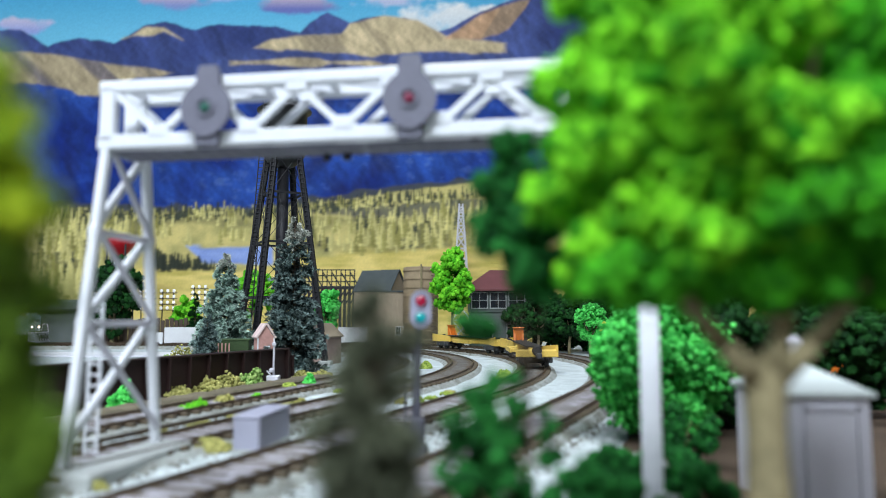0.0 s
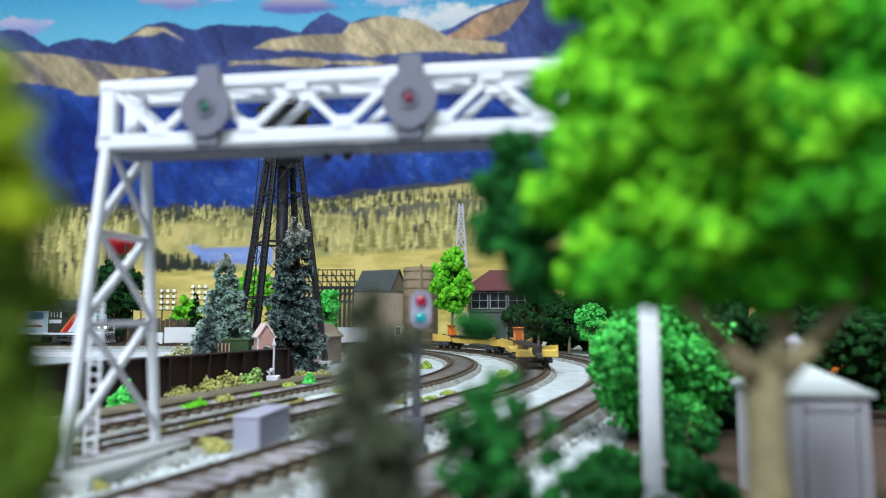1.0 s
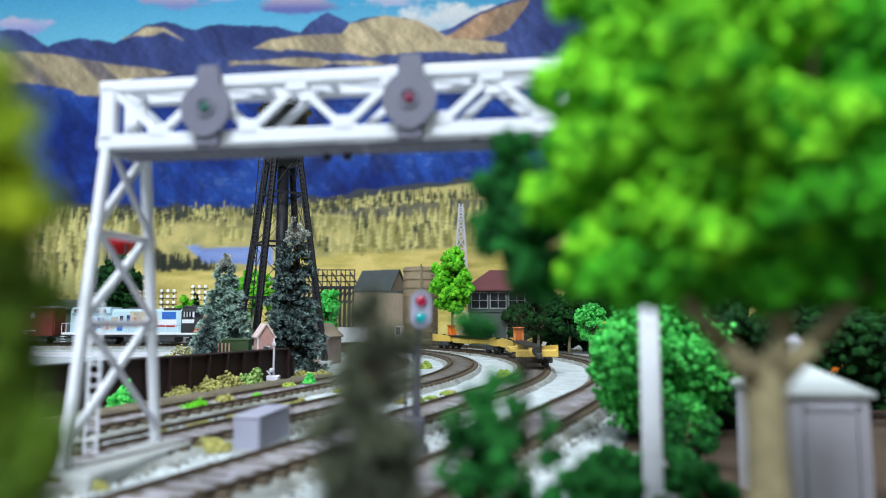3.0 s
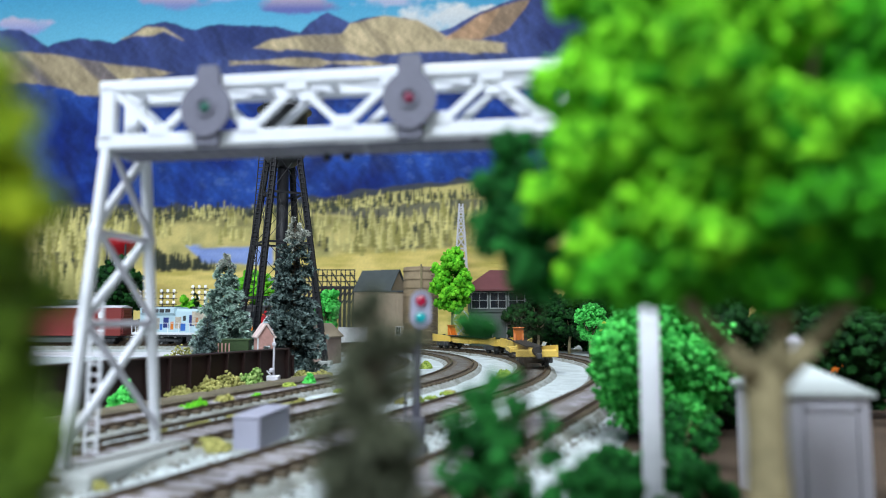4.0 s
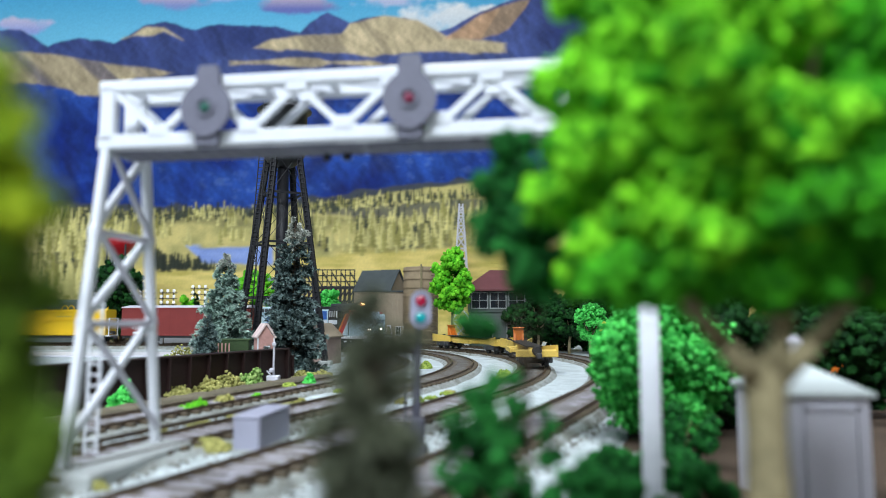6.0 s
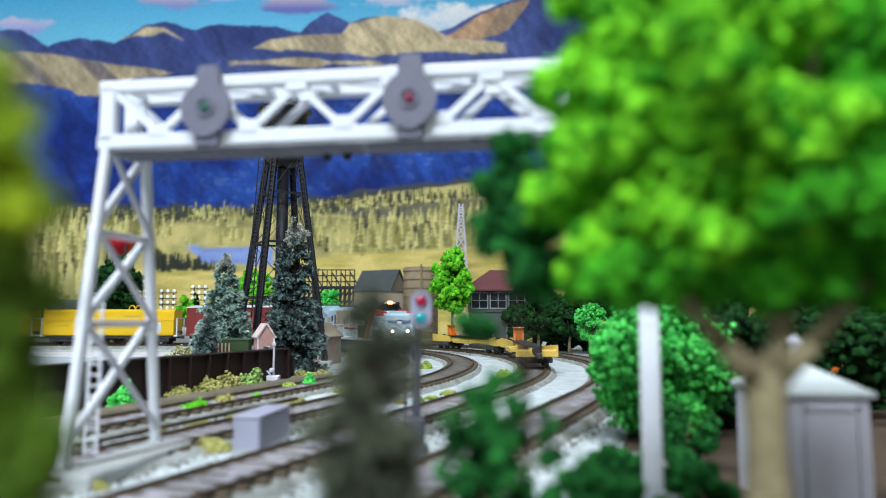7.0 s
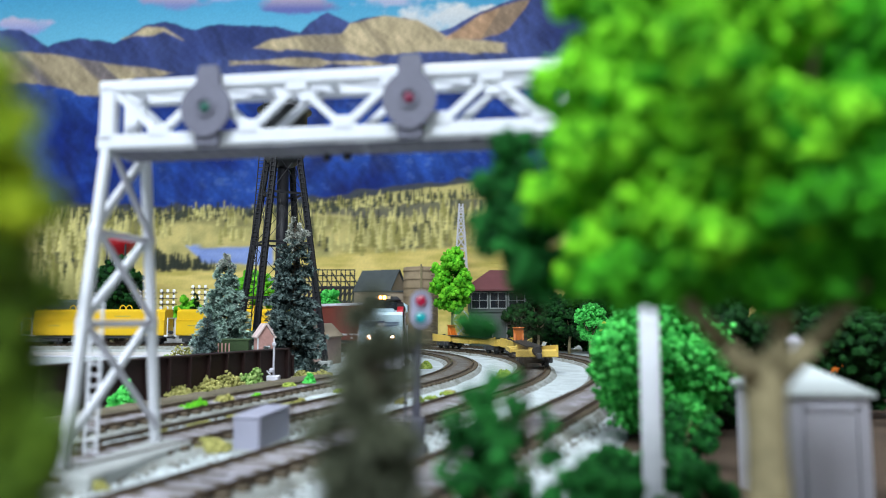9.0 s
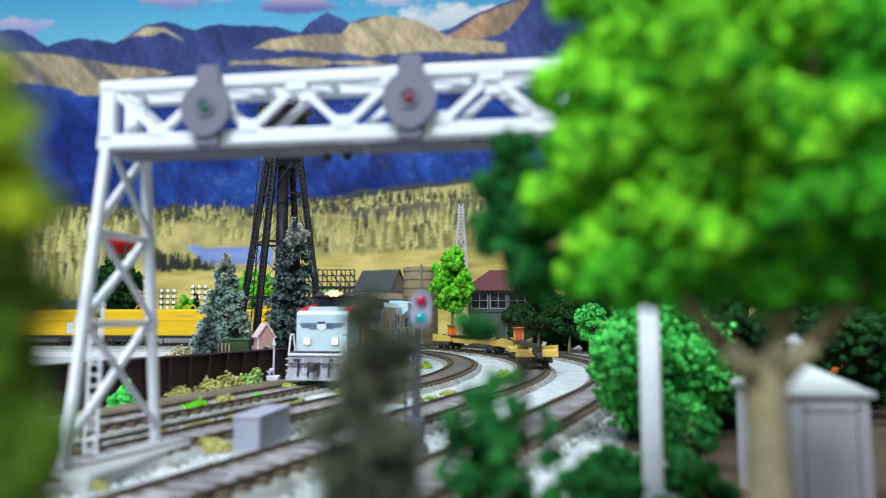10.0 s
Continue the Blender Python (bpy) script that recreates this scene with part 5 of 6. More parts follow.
for a, b in zip(zl, zl[1:]):
    wa, wb = 1.9 - 1.6 * a / 25.2, 1.9 - 1.6 * b / 25.2
    for q in range(4):
        r = Matrix.Rotation(q * math.pi / 2, 3, "Z")
        part("brace", Geo().bar(r @ Vector((-wa, -wa, a)), r @ Vector((wb, -wb, b)), 0.14).bar(r @ Vector((wa, -wa, a)), r @ Vector((-wb, -wb, b)), 0.14).bar(r @ Vector((-wb, -wb, b)), r @ Vector((wb, -wb, b)), 0.14), M_SHED, mast)

# floodlight racks
for fx, cols in ((-49.3, 2), (-45.8, 2), (-40.6, 2)):
    fl = thing("floodlight_rack", "rack of small white floodlights on a post", "floodlight", fx, 116, 0, group="floodlight racks")
    top = 8.9 if fx < -42 else 9.6
    for px in (-0.9, 0.9):
        part("post", Geo().rod((px, 0, 0), (px, 0, top), 0.10), M_BLACK, fl)
    for r in range(4):
        z = top - r * 0.95
        part("bar", Geo().box(0, 0, z - 0.32, 3.0, 0.16, 0.14), M_BLACK, fl)
        for c in range(3):
            part("lamp", Geo().lathe([(0.08, z - 0.26), (0.22, z - 0.1), (0.22, z + 0.2), (0.08, z + 0.28)], 10, -1.05 + c * 1.05, -0.2), M_BULB, fl, "small white lamp")

# freight sheds along the back
back = thing("freight_house", "long low grey freight house", "building", -66, 112, 0)
part("wall", Geo().box(0, 0, 2.8, 22, 8, 5.6, 0.05), M_TOWERWALL, back)
part("roof", Geo().box(0, 0, 6.4, 23.5, 10, 1.7, 0.3), M_TOWERWALL, back)
fence = thing("back_fence", "brown timber screen behind the back track", "fence", -45, 109.5, 0)
for k in range(26):
    part("board", Geo().box(-9 + k * 0.72, 0, 2.1 + 0.2 * math.sin(k * 2.1), 0.62, 0.2, 4.3, 0.03), M_BROWN, fence)


def truck(x, y, rz, cab_mat, body_mat, label):
    t = thing("parked_truck", label, "truck", x, y, 0, rz, group="parked trucks")
    part("cab", Geo().prism([(1.5, 0.5), (3.1, 0.5), (3.1, 1.4), (2.7, 1.5), (2.4, 2.3), (1.5, 2.3)], -0.95, 0.95), cab_mat, t)
    part("windscreen", Geo().box(2.58, 0, 1.9, 0.12, 1.6, 0.6, 0.0, None), M_GLASS, t)
    part("body", Geo().box(-0.9, 0, 1.9, 4.4, 2.1, 2.3, 0.06), body_mat, t)
    part("chassis", Geo().box(0, 0, 0.6, 5.8, 1.2, 0.3), M_UNDER, t)
    for wx in (-2.3, -1.3, 2.2):
        for s in (-1, 1):
            part("wheel", Geo().rod((wx, s * 0.75, 0.45), (wx, s * 1.02, 0.45), 0.45, None, 14), M_DECK, t)


truck(-40.2, 104.5, 200, M_WHITE, M_WHITE, "white parked box truck behind the back track")
truck(-33.0, 106, 190, M_ORANGE, M_WHITE, "orange and white parked truck behind the spruces")
truck(-24.0, 107, 185, M_WHITE, M_ORANGE, "white truck with orange body")
for wx, wz in ((-6.9, 6.2), (0.2, 2.6)):
    part("wall_lamp", Geo().lathe([(0.06, wz - 0.2), (0.22, wz - 0.08), (0.22, wz + 0.1), (0.08, wz + 0.22)], 12, wx, -5.2), M_HEAD, back, "small lit warm lamp")
truck(-14.6, 106.5, 185, M_ORANGE, M_WHITE, "white truck with orange cab before the mill")
truck(25.2, 40, 20, M_ORANGE, M_ORANGE, "orange parked truck among the bushes")
peg = new("figurine", mesh_of("figurine", Geo().lathe([(0.35, 0.0), (0.42, 1.6), (0.62, 2.3), (0.55, 3.1), (0.18, 3.35), (0.30, 3.6), (0.28, 3.95), (0.05, 4.1)], 14), M_YELLOW, True))
peg.matrix_world = place(18.0, 78, 0)
tagged(peg, "tiny plain yellow figurine beside the bushes", "figurine")
for k, (tx, ty, th, tr2) in enumerate(((12.0, 100, 8.0, 3.4), (16.5, 97, 8.0, 3.6), (21.0, 96, 8.4, 3.8), (25.5, 94, 8.4, 3.8))):
    crown_tree("dark_bush", "dense dark green bush far behind the tracks", tx, ty, th, tr2, th * 0.5, th * 0.2, 180 + k, M_LEAFDARK, 70, 30, 0.34, 0.2, group="dark bushes", cat="bush")

road = slab("road", -68, 86, 0.02, 90, 9, 0.16, M_WHITE, "white painted roadway before the back track")
part("kerb", Geo().box(0, -4.6, 0.04, 90, 0.3, 0.2, 0.03), M_SHED, road)

# low dry tufts along the ballast shoulders
rng_t = random.Random(4)
for k in range(26):
    s, o = rng_t.uniform(76, 116), rng_t.choice((0.42, 0.55, 1.42, 1.55, 0.48))
    q = beside(s, o)[0]
    bush("low dry olive grass tuft on the ballast", q.x, q.y, rng_t.uniform(0.16, 0.38), rng_t.uniform(0.14, 0.34), 300 + k, rng_t.choice((M_OLIVE, M_OLIVE, M_TUFT)), 60, 0.07, 0.40, 1.3)


# loose stones along the shoulders and between the rails
rng_g = np.random.default_rng(91)
for nm, mt, lab, n, zz, lo, hi in (("gravel", M_GRAVEL, "loose pale grey gravel along the track shoulders", 6000, 0.36, 0.03, 0.06), ("dark_gravel", M_ROADSTONE, "loose dark brown gravel along the roadbeds", 3500, 0.40, 0.03, 0.06)):
    cs = []
    while len(cs) < n:
        sg = rng_g.uniform(86, 121)
        kg = rng_g.integers(0, 4) + rng_g.choice((-0.5, 0.5)) * (1 + rng_g.normal(0, 0.28 if mt is M_GRAVEL else 0.12)) * (1.0 if mt is M_GRAVEL else 0.78)
        if -0.42 < kg < 3.6:
            q = beside(float(sg), float(kg))[0]
            cs.append((q.x, q.y, zz))
    tagged(lumps(nm, np.array(cs), rng_g.uniform(lo, hi, n), mt, None, rng_g, 0.45, 0.6), lab, "gravel", kind="stuff")


# ---- rolling stock; x forward, z = 0 on the rail ----
def bogie(parent, x, axles, wheel=0.53, gap=2.1, mat=None):
    """A bogie about its pivot, with wheelsets about their axles."""
    ln = axles[-1] - axles[0] + 1.4
    b = part("bogie", Geo().box(0, 1.05, 0.62, ln, 0.24, 0.5, 0.08).box(0, -1.05, 0.62, ln, 0.24, 0.5, 0.08).box(0, 0, 0.7, 0.8, 2.0, 0.4, 0.05), mat or M_UNDER, parent)
    b.matrix_local = place(x, 0, 0)
    for a in axles:
        w = Geo()
        for s in (-1, 1):
            w.rod((0, s * 0.76, 0), (0, s * 0.95, 0), wheel * 0.95, None, 18).rod((0, s * 0.70, 0), (0, s * 0.76, 0), wheel * 1.06, None, 18)
            w.box(0, s * 0.955, 0, wheel * 1.3, 0.03, 0.12).box(0, s * 0.955, 0, 0.12, 0.03, wheel * 1.3)
        w.rod((0, -0.7, 0), (0, 0.7, 0), 0.12, None, 8)
        part("wheelset", w, M_DECK, b).matrix_local = place(a, 0, wheel)
        for s in (-1, 1):
            part("axle_box", Geo().box(a, s * 1.2, 0.56, 0.4, 0.16, 0.4, 0.05), mat or M_UNDER, b)


def coupler(parent, x, s):
    part("coupler", Geo().box(x, 0, 0.95, 0.9, 0.26, 0.28, 0.05).box(x + s * 0.45, 0.06, 0.95, 0.28, 0.4, 0.42, 0.06), M_UNDER, parent)


def handrail(parent, pts, r=0.035, mat=None):
    g = Geo()
    for a, b in zip(pts, pts[1:]):
        g.rod(a, b, r, None, 6)
    part("handrail", g, mat or M_WHITE, parent)


def locomotive():
    t = thing("diesel_locomotive", "pale blue diesel locomotive with painted artwork and lit headlights", "locomotive")
    part("frame", Geo().box(-0.3, 0, 1.5, 24.4, 3.35, 0.32, 0.05), M_WHITE, t, "white side sill and walkway")
    part("side_skirt", Geo().box(-0.3, 0, 1.22, 23.8, 3.0, 0.3, 0.05), M_UNDER, t)
    part("fuel_tank", Geo().prism([(-1.4, 0.5), (-1.1, 0.25), (1.1, 0.25), (1.4, 0.5), (1.4, 1.15), (-1.4, 1.15)], -3.6, 3.6, "x"), M_UNDER, t, "dark grey fuel tank")
    bogie(t, 7.6, (-1.9, 0, 1.9))
    bogie(t, -7.6, (-1.9, 0, 1.9))
    hood = part("long_hood", Geo().prism([(-1.15, 1.6), (1.15, 1.6), (1.15, 4.55), (0.9, 4.9), (-0.9, 4.9), (-1.15, 4.55)], -11.6, 4.6, "x"), M_LOCO, t)
    part("radiator", Geo().prism([(-1.15, 4.0), (-1.65, 4.35), (-1.65, 4.95), (-1.3, 5.15), (1.3, 5.15), (1.65, 4.95), (1.65, 4.35), (1.15, 4.0)], -11.2, -5.6, "x"), M_LOCO, hood)
    for k in range(3):
        part("fan", Geo().lathe([(0.75, 5.14), (0.75, 5.26), (0.68, 5.3), (0.1, 5.3)], 20, -10.2 + k * 1.75, 0), M_UNDER, hood)
    part("exhaust", Geo().box(-2.2, 0, 5.05, 2.6, 1.2, 0.3, 0.06), M_UNDER, hood)
    part("blower_housing", Geo().box(3.0, 0.2, 4.7, 2.6, 2.5, 0.7, 0.1), M_DECK, hood)
    for s in (-1, 1):
        y = s * 1.165
        # painted artwork, hung panel by panel along the hood
        for x, w, z, h, mat, lab in ((2.6, 2.0, 4.0, 1.0, M_BLUE, "blue star field of a painted flag"), (2.2, 3.0, 3.0, 0.8, M_WHITE, ""), (1.6, 3.8, 2.55, 0.22, M_RED, ""), (-1.2, 3.6, 3.6, 1.9, M_CREAM, "cream painted artwork"), (-3.0, 0.9, 3.3, 1.5, M_NAVY, ""), (-5.2, 1.0, 3.0, 1.6, M_CREAM, ""), (-7.2, 0.9, 3.0, 1.4, M_NAVY, ""), (-8.6, 0.7, 2.9, 1.5, M_CREAM, ""), (0.6, 0.5, 3.5, 1.2, M_ORANGE, ""), (-0.4, 0.35, 3.2, 0.9, M_NAVY, ""), (-2.2, 0.45, 3.1, 1.3, M_ORANGE, ""), (-4.2, 0.5, 3.6, 0.7, M_UNDER, ""), (-4.4, 0.8, 2.4, 1.0, M_BLUE, ""), (-6.2, 0.5, 2.6, 1.1, M_ORANGE, ""), (-8.0, 0.4, 2.4, 0.9, M_BLUE, ""), (-9.8, 0.6, 3.4, 0.8, M_BLUE, "")):
            part("painted_panel", Geo().box(x, y + s * 0.012 * (abs(x) % 1), z, w, 0.05, h, 0.02), mat, hood, lab)
        for k in range(11):
            part("hood_door", Geo().box(-10.8 + k * 1.2, s * 1.16, 2.6, 1.1, 0.035, 1.7, 0.015), M_LOCO, hood)
        for k in range(5):
            part("grille", Geo().box(-10.4 + k * 0.95, s * 1.66, 4.65, 0.8, 0.04, 0.5, 0.01), M_UNDER, hood)
        handrail(t, [(-11.9, s * 1.6, 2.95), (4.2, s * 1.6, 2.95)])
        for k in range(10):
            part("stanchion", Geo().rod((-11.9 + k * 1.78, s * 1.6, 1.6), (-11.9 + k * 1.78, s * 1.6, 2.95), 0.04, None, 6), M_WHITE, t)
    cab = part("cab", Geo().prism([(-1.66, 1.6), (1.66, 1.6), (1.66, 4.55), (1.2, 5.2), (-1.2, 5.2), (-1.66, 4.55)], 4.6, 8.5, "x"), M_DECK, t, "black upper cab")
    part("cab_roof", Geo().prism([(-1.35, 5.12), (1.35, 5.12), (1.1, 5.36), (-1.1, 5.36)], 4.5, 8.8, "x"), M_UNDER, cab)
    for s in (-1, 1):
        part("side_window", Geo().box(6.4, s * 1.67, 4.1, 1.9, 0.04, 0.75, 0.02), M_GLASS, cab)
        part("window_post", Geo().box(6.4, s * 1.69, 4.1, 0.12, 0.05, 0.8), M_WHITE, cab)
        part("cab_side", Geo().box(5.6, s * 1.67, 2.7, 1.9, 0.04, 1.6, 0.02), M_DECK, cab)
        part("stripe", Geo().prism([(6.6, 1.7), (7.4, 1.7), (9.1, 4.2), (8.4, 4.2)], s * 1.66, s * 1.72), M_RED, cab, "red diagonal stripe")
        part("stripe", Geo().prism([(6.3, 1.7), (6.6, 1.7), (8.4, 4.2), (8.1, 4.2)], s * 1.66, s * 1.72), M_ORANGE, cab, "orange diagonal stripe")
        part("cab_label", Geo().box(5.6, s * 1.70, 3.2, 1.7, 0.03, 0.5), M_WHITE, cab, "white panel on the cab side")
        for q in range(4):
            part("window_bar", Geo().box(5.0 + q * 0.42, s * 1.70, 4.15, 0.1, 0.04, 0.7), M_WHITE, cab)
        part("stripe", Geo().prism([(7.4, 1.7), (7.55, 1.7), (9.25, 4.2), (9.1, 4.2)], s * 1.66, s * 1.72), M_WHITE, cab, "thin white diagonal stripe")
        part("lower_panel", Geo().prism([(7.4, 1.7), (8.5, 1.7), (8.5, 3.6)], s * 1.665, s * 1.70), M_LOCO, cab)
    part("windscreen", Geo().box(8.52, 0.62, 4.62, 0.06, 0.95, 0.66, 0.02), M_GLASS, cab)
    part("windscreen", Geo().box(8.52, -0.62, 4.62, 0.06, 0.95, 0.66, 0.02), M_GLASS, cab)
    nose = part("nose", Geo().prism([(8.5, 1.6), (11.2, 1.6), (11.2, 3.95), (11.0, 4.15), (8.5, 4.3)], -1.55, 1.55), M_LOCO, t, "pale blue wide nose")
    for s in (-1, 1):
        part("nose_chamfer", Geo().prism([(8.45, 3.9), (10.9, 3.9), (10.6, 4.3), (8.45, 4.6)], s * 1.12, s * 1.58), M_RED, nose, "red panel beside the windscreen")
        for k, (dz, w) in enumerate(((0.0, 1.05), (0.10, 1.0), (0.20, 0.92), (0.30, 0.5))):
            part("wing_bar", Geo().box(11.22, s * (0.28 + w / 2), 3.42 - dz, 0.03, w, 0.045), M_NAVY, nose, "navy painted wing bar")
    part("nose_top", Geo().prism([(-1.05, 4.0), (1.05, 4.0), (0.85, 4.42), (-0.85, 4.42)], 8.5, 10.95, "x"), M_LOCO, nose)
    part("emblem", Geo().prism([(-0.28, 3.55), (0.28, 3.55), (0.28, 3.2), (0, 2.95), (-0.28, 3.2)], 11.2, 11.24, "x"), M_WHITE, nose, "small painted shield")
    part("emblem_top", Geo().box(11.25, 0, 3.47, 0.02, 0.5, 0.13), M_NAVY, nose)
    lh = part("headlight_box", Geo().box(8.75, 0, 5.27, 0.5, 1.2, 0.36, 0.06), M_UNDER, cab)
    for s in (-1, 1):
        part("headlight", Geo().rod((8.98, s * 0.15, 5.27), (9.06, s * 0.15, 5.27), 0.12, 0.10, 14), M_HEAD, lh, "lit warm headlight")
        # added glowing ring, the orange bloom around the headlight
        part("reflector", Geo().rod((8.97, s * 0.15, 5.27), (9.02, s * 0.15, 5.27), 0.2, 0.2, 16), M_HALO, lh, "glowing orange ring for the lamp's halo")
        part("number_board", Geo().box(9.0, s * 0.48, 5.27, 0.06, 0.24, 0.2), M_HEADDIM, lh, "faintly lit number board")
        dl = part("ditch_light_box", Geo().box(11.22, s * 0.84, 2.38, 0.2, 0.44, 0.44, 0.06), M_LOCO, t)
        # same added ring for the bloom around the ditch light
        part("reflector", Geo().rod((11.31, s * 0.84, 2.38), (11.34, s * 0.84, 2.38), 0.18, 0.18, 16), M_HALO, dl, "glowing orange ring for the lamp's halo")
        part("ditch_light", Geo().rod((11.33, s * 0.84, 2.38), (11.40, s * 0.84, 2.38), 0.12, 0.10, 14), M_DITCH, dl, "lit ditch light")
    part("pilot", Geo().prism([(11.4, 1.66), (12.3, 1.66), (12.3, 0.9), (12.65, 0.25), (12.3, 0.22), (11.4, 0.7)], -1.6, 1.6), M_PILOT, t, "grey pilot plow")
    part("front_platform", Geo().box(11.75, 0, 1.66, 1.3, 3.2, 0.14, 0.03), M_WHITE, t)
    for s in (-1, 1):
        part("pilot_slot", Geo().box(12.31, s * 1.05, 1.35, 0.06, 0.4, 0.16, 0.02), M_UNDER, t)
        part("plow_rib", Geo().prism([(12.3, 0.85), (12.7, 0.24), (12.3, 0.24)], s * 0.72, s * 0.8), M_PILOT, t)
    part("platform_tread", Geo().box(11.85, 0, 1.80, 0.9, 2.9, 0.1, 0.02), M_UNDER, t)
    part("pilot_recess", Geo().box(12.32, 0, 0.98, 0.12, 0.6, 0.5, 0.03), M_UNDER, t)
    for q in (-1.3, -0.55, 0.55, 1.3):
        part("grab_iron", Geo().rod((12.38, q - 0.12, 1.5), (12.38, q - 0.12, 0.7), 0.035, None, 6).rod((12.38, q - 0.12, 0.7), (12.38, q + 0.12, 0.7), 0.035, None, 6), M_SHED, t)
    part("uncoupling_lever", Geo().rod((12.45, -1.5, 1.15), (12.45, 1.5, 1.15), 0.04, None, 6), M_UNDER, t)
    for k in range(4):
        part("air_hose", Geo().rod((12.45, -0.9 + k * 0.6, 1.25), (12.6, -0.9 + k * 0.6, 0.45), 0.06, None, 6), M_DECK, t)
    for s in (-1, 1):
        handrail(t, [(11.3, s * 1.55, 1.7), (11.5, s * 1.6, 2.8), (12.2, s * 1.5, 2.8), (12.35, s * 1.55, 1.7)], 0.045)
        for k in range(4):
            part("step", Geo().box(11.9, s * 1.6, 0.4 + k * 0.34, 0.8, 0.3, 0.06), M_WHITE, t)
        for k in range(4):
            part("step", Geo().box(-12.2, s * 1.6, 0.4 + k * 0.34, 0.7, 0.3, 0.06), M_WHITE, t)
        part("step_side", Geo().box(11.48, s * 1.6, 0.95, 0.06, 0.3, 1.3), M_WHITE, t)
        handrail(t, [(-12.6, s * 1.5, 1.6), (-12.6, s * 1.5, 2.9), (-12.0, s * 1.6, 2.95)], 0.05)
    part("horn", Geo().rod((5.2, 0, 5.4), (5.8, 0, 5.5), 0.06, 0.12, 8), M_UNDER, cab)
    part("rear_light_box", Geo().box(-11.65, 0, 4.6, 0.2, 0.7, 0.35, 0.05), M_UNDER, hood)
    coupler(t, 12.6, 1)
    coupler(t, -12.6, -1)
    return t


def lettering(parent, words, x, y, z, size, flip, mat, label):
    cu = bpy.data.curves.new("lettering", "FONT")
    cu.body, cu.size, cu.extrude, cu.align_x = words, size * K, 0.00004, "CENTER"
    cu.materials.append(mat)
    ob = new("lettering", cu)
    ob.parent = parent
    ob.matrix_local = place(x, y, z, 0 if flip < 0 else 180, 90)
    return tagged(ob, label)


def boxcar():
    t = thing("boxcar", "maroon ribbed steel boxcar with white lettering", "boxcar")
    half = 9.4
    body = part("body", Geo().box(0, 0, 3.15, 2 * half, 3.3, 3.9, 0.06), M_MAROON, t)
    part("roof", Geo().prism([(-1.72, 5.05), (1.72, 5.05), (1.72, 5.15), (0, 5.42), (-1.72, 5.15)], -half - 0.05, half + 0.05, "x"), M_SHED, t, "greyish roof")
    part("sill", Geo().box(0, 0, 1.1, 2 * half - 1, 2.9, 0.35, 0.04), M_UNDER, t)
    for s in (-1, 1):
        for k in range(9):
            part("side_seam", Geo().box(-7.6 + k * 1.9, s * 1.655, 3.2, 0.06, 0.03, 3.6), M_MAROON, body)
        part("door", Geo().box(0.4, s * 1.66, 3.15, 3.0, 0.05, 3.5, 0.02), M_MAROON, body)
        part("top_rail", Geo().box(0, s * 1.68, 4.98, 2 * half, 0.12, 0.16, 0.03), M_MAROON, body)
        part("bottom_rail", Geo().box(0, s * 1.68, 1.32, 2 * half, 0.12, 0.2, 0.03), M_MAROON, body)
        part("shield_mark", Geo().prism([(-s * u, w) for u, w in ((6.25, 3.65), (6.85, 3.65), (6.9, 4.3), (6.55, 4.6), (6.2, 4.3))], s * 1.655, s * 1.71), M_WHITE, body, "white painted mark")
        lettering(body, "434277", -6.6 if s < 0 else 6.6, s * 1.72, 2.05, 0.8, s, M_WHITE, "white painted number")
        e = -1 if s < 0 else 1
        for dx, dz, w in ((6.9, 1.62, 1.4), (6.6, 1.4, 0.9), (-4.0, 1.85, 1.2), (-5.6, 1.9, 0.8), (-6.6, 1.9, 0.9), (-5.7, 1.5, 0.5)):
            part("small_mark", Geo().box(e * dx, s * 1.68, dz, w, 0.05, 0.2), M_WHITE, body)
    for s in (-1, 1):
        for k in range(9):
            part("end_rib", Geo().box(s * (half + 0.03), 0, 1.6 + k * 0.4, 0.14, 3.0, 0.2, 0.05), M_MAROON, body)
        handrail(t, [(s * (half + 0.15), -1.4, 1.4), (s * (half + 0.15), -1.4, 4.8)], 0.05, M_MAROON)
        coupler(t, s * (half + 0.3), s)
    bogie(t, 6.8, (-0.95, 0.95), 0.45)
    bogie(t, -6.8, (-0.95, 0.95), 0.45)
    return t


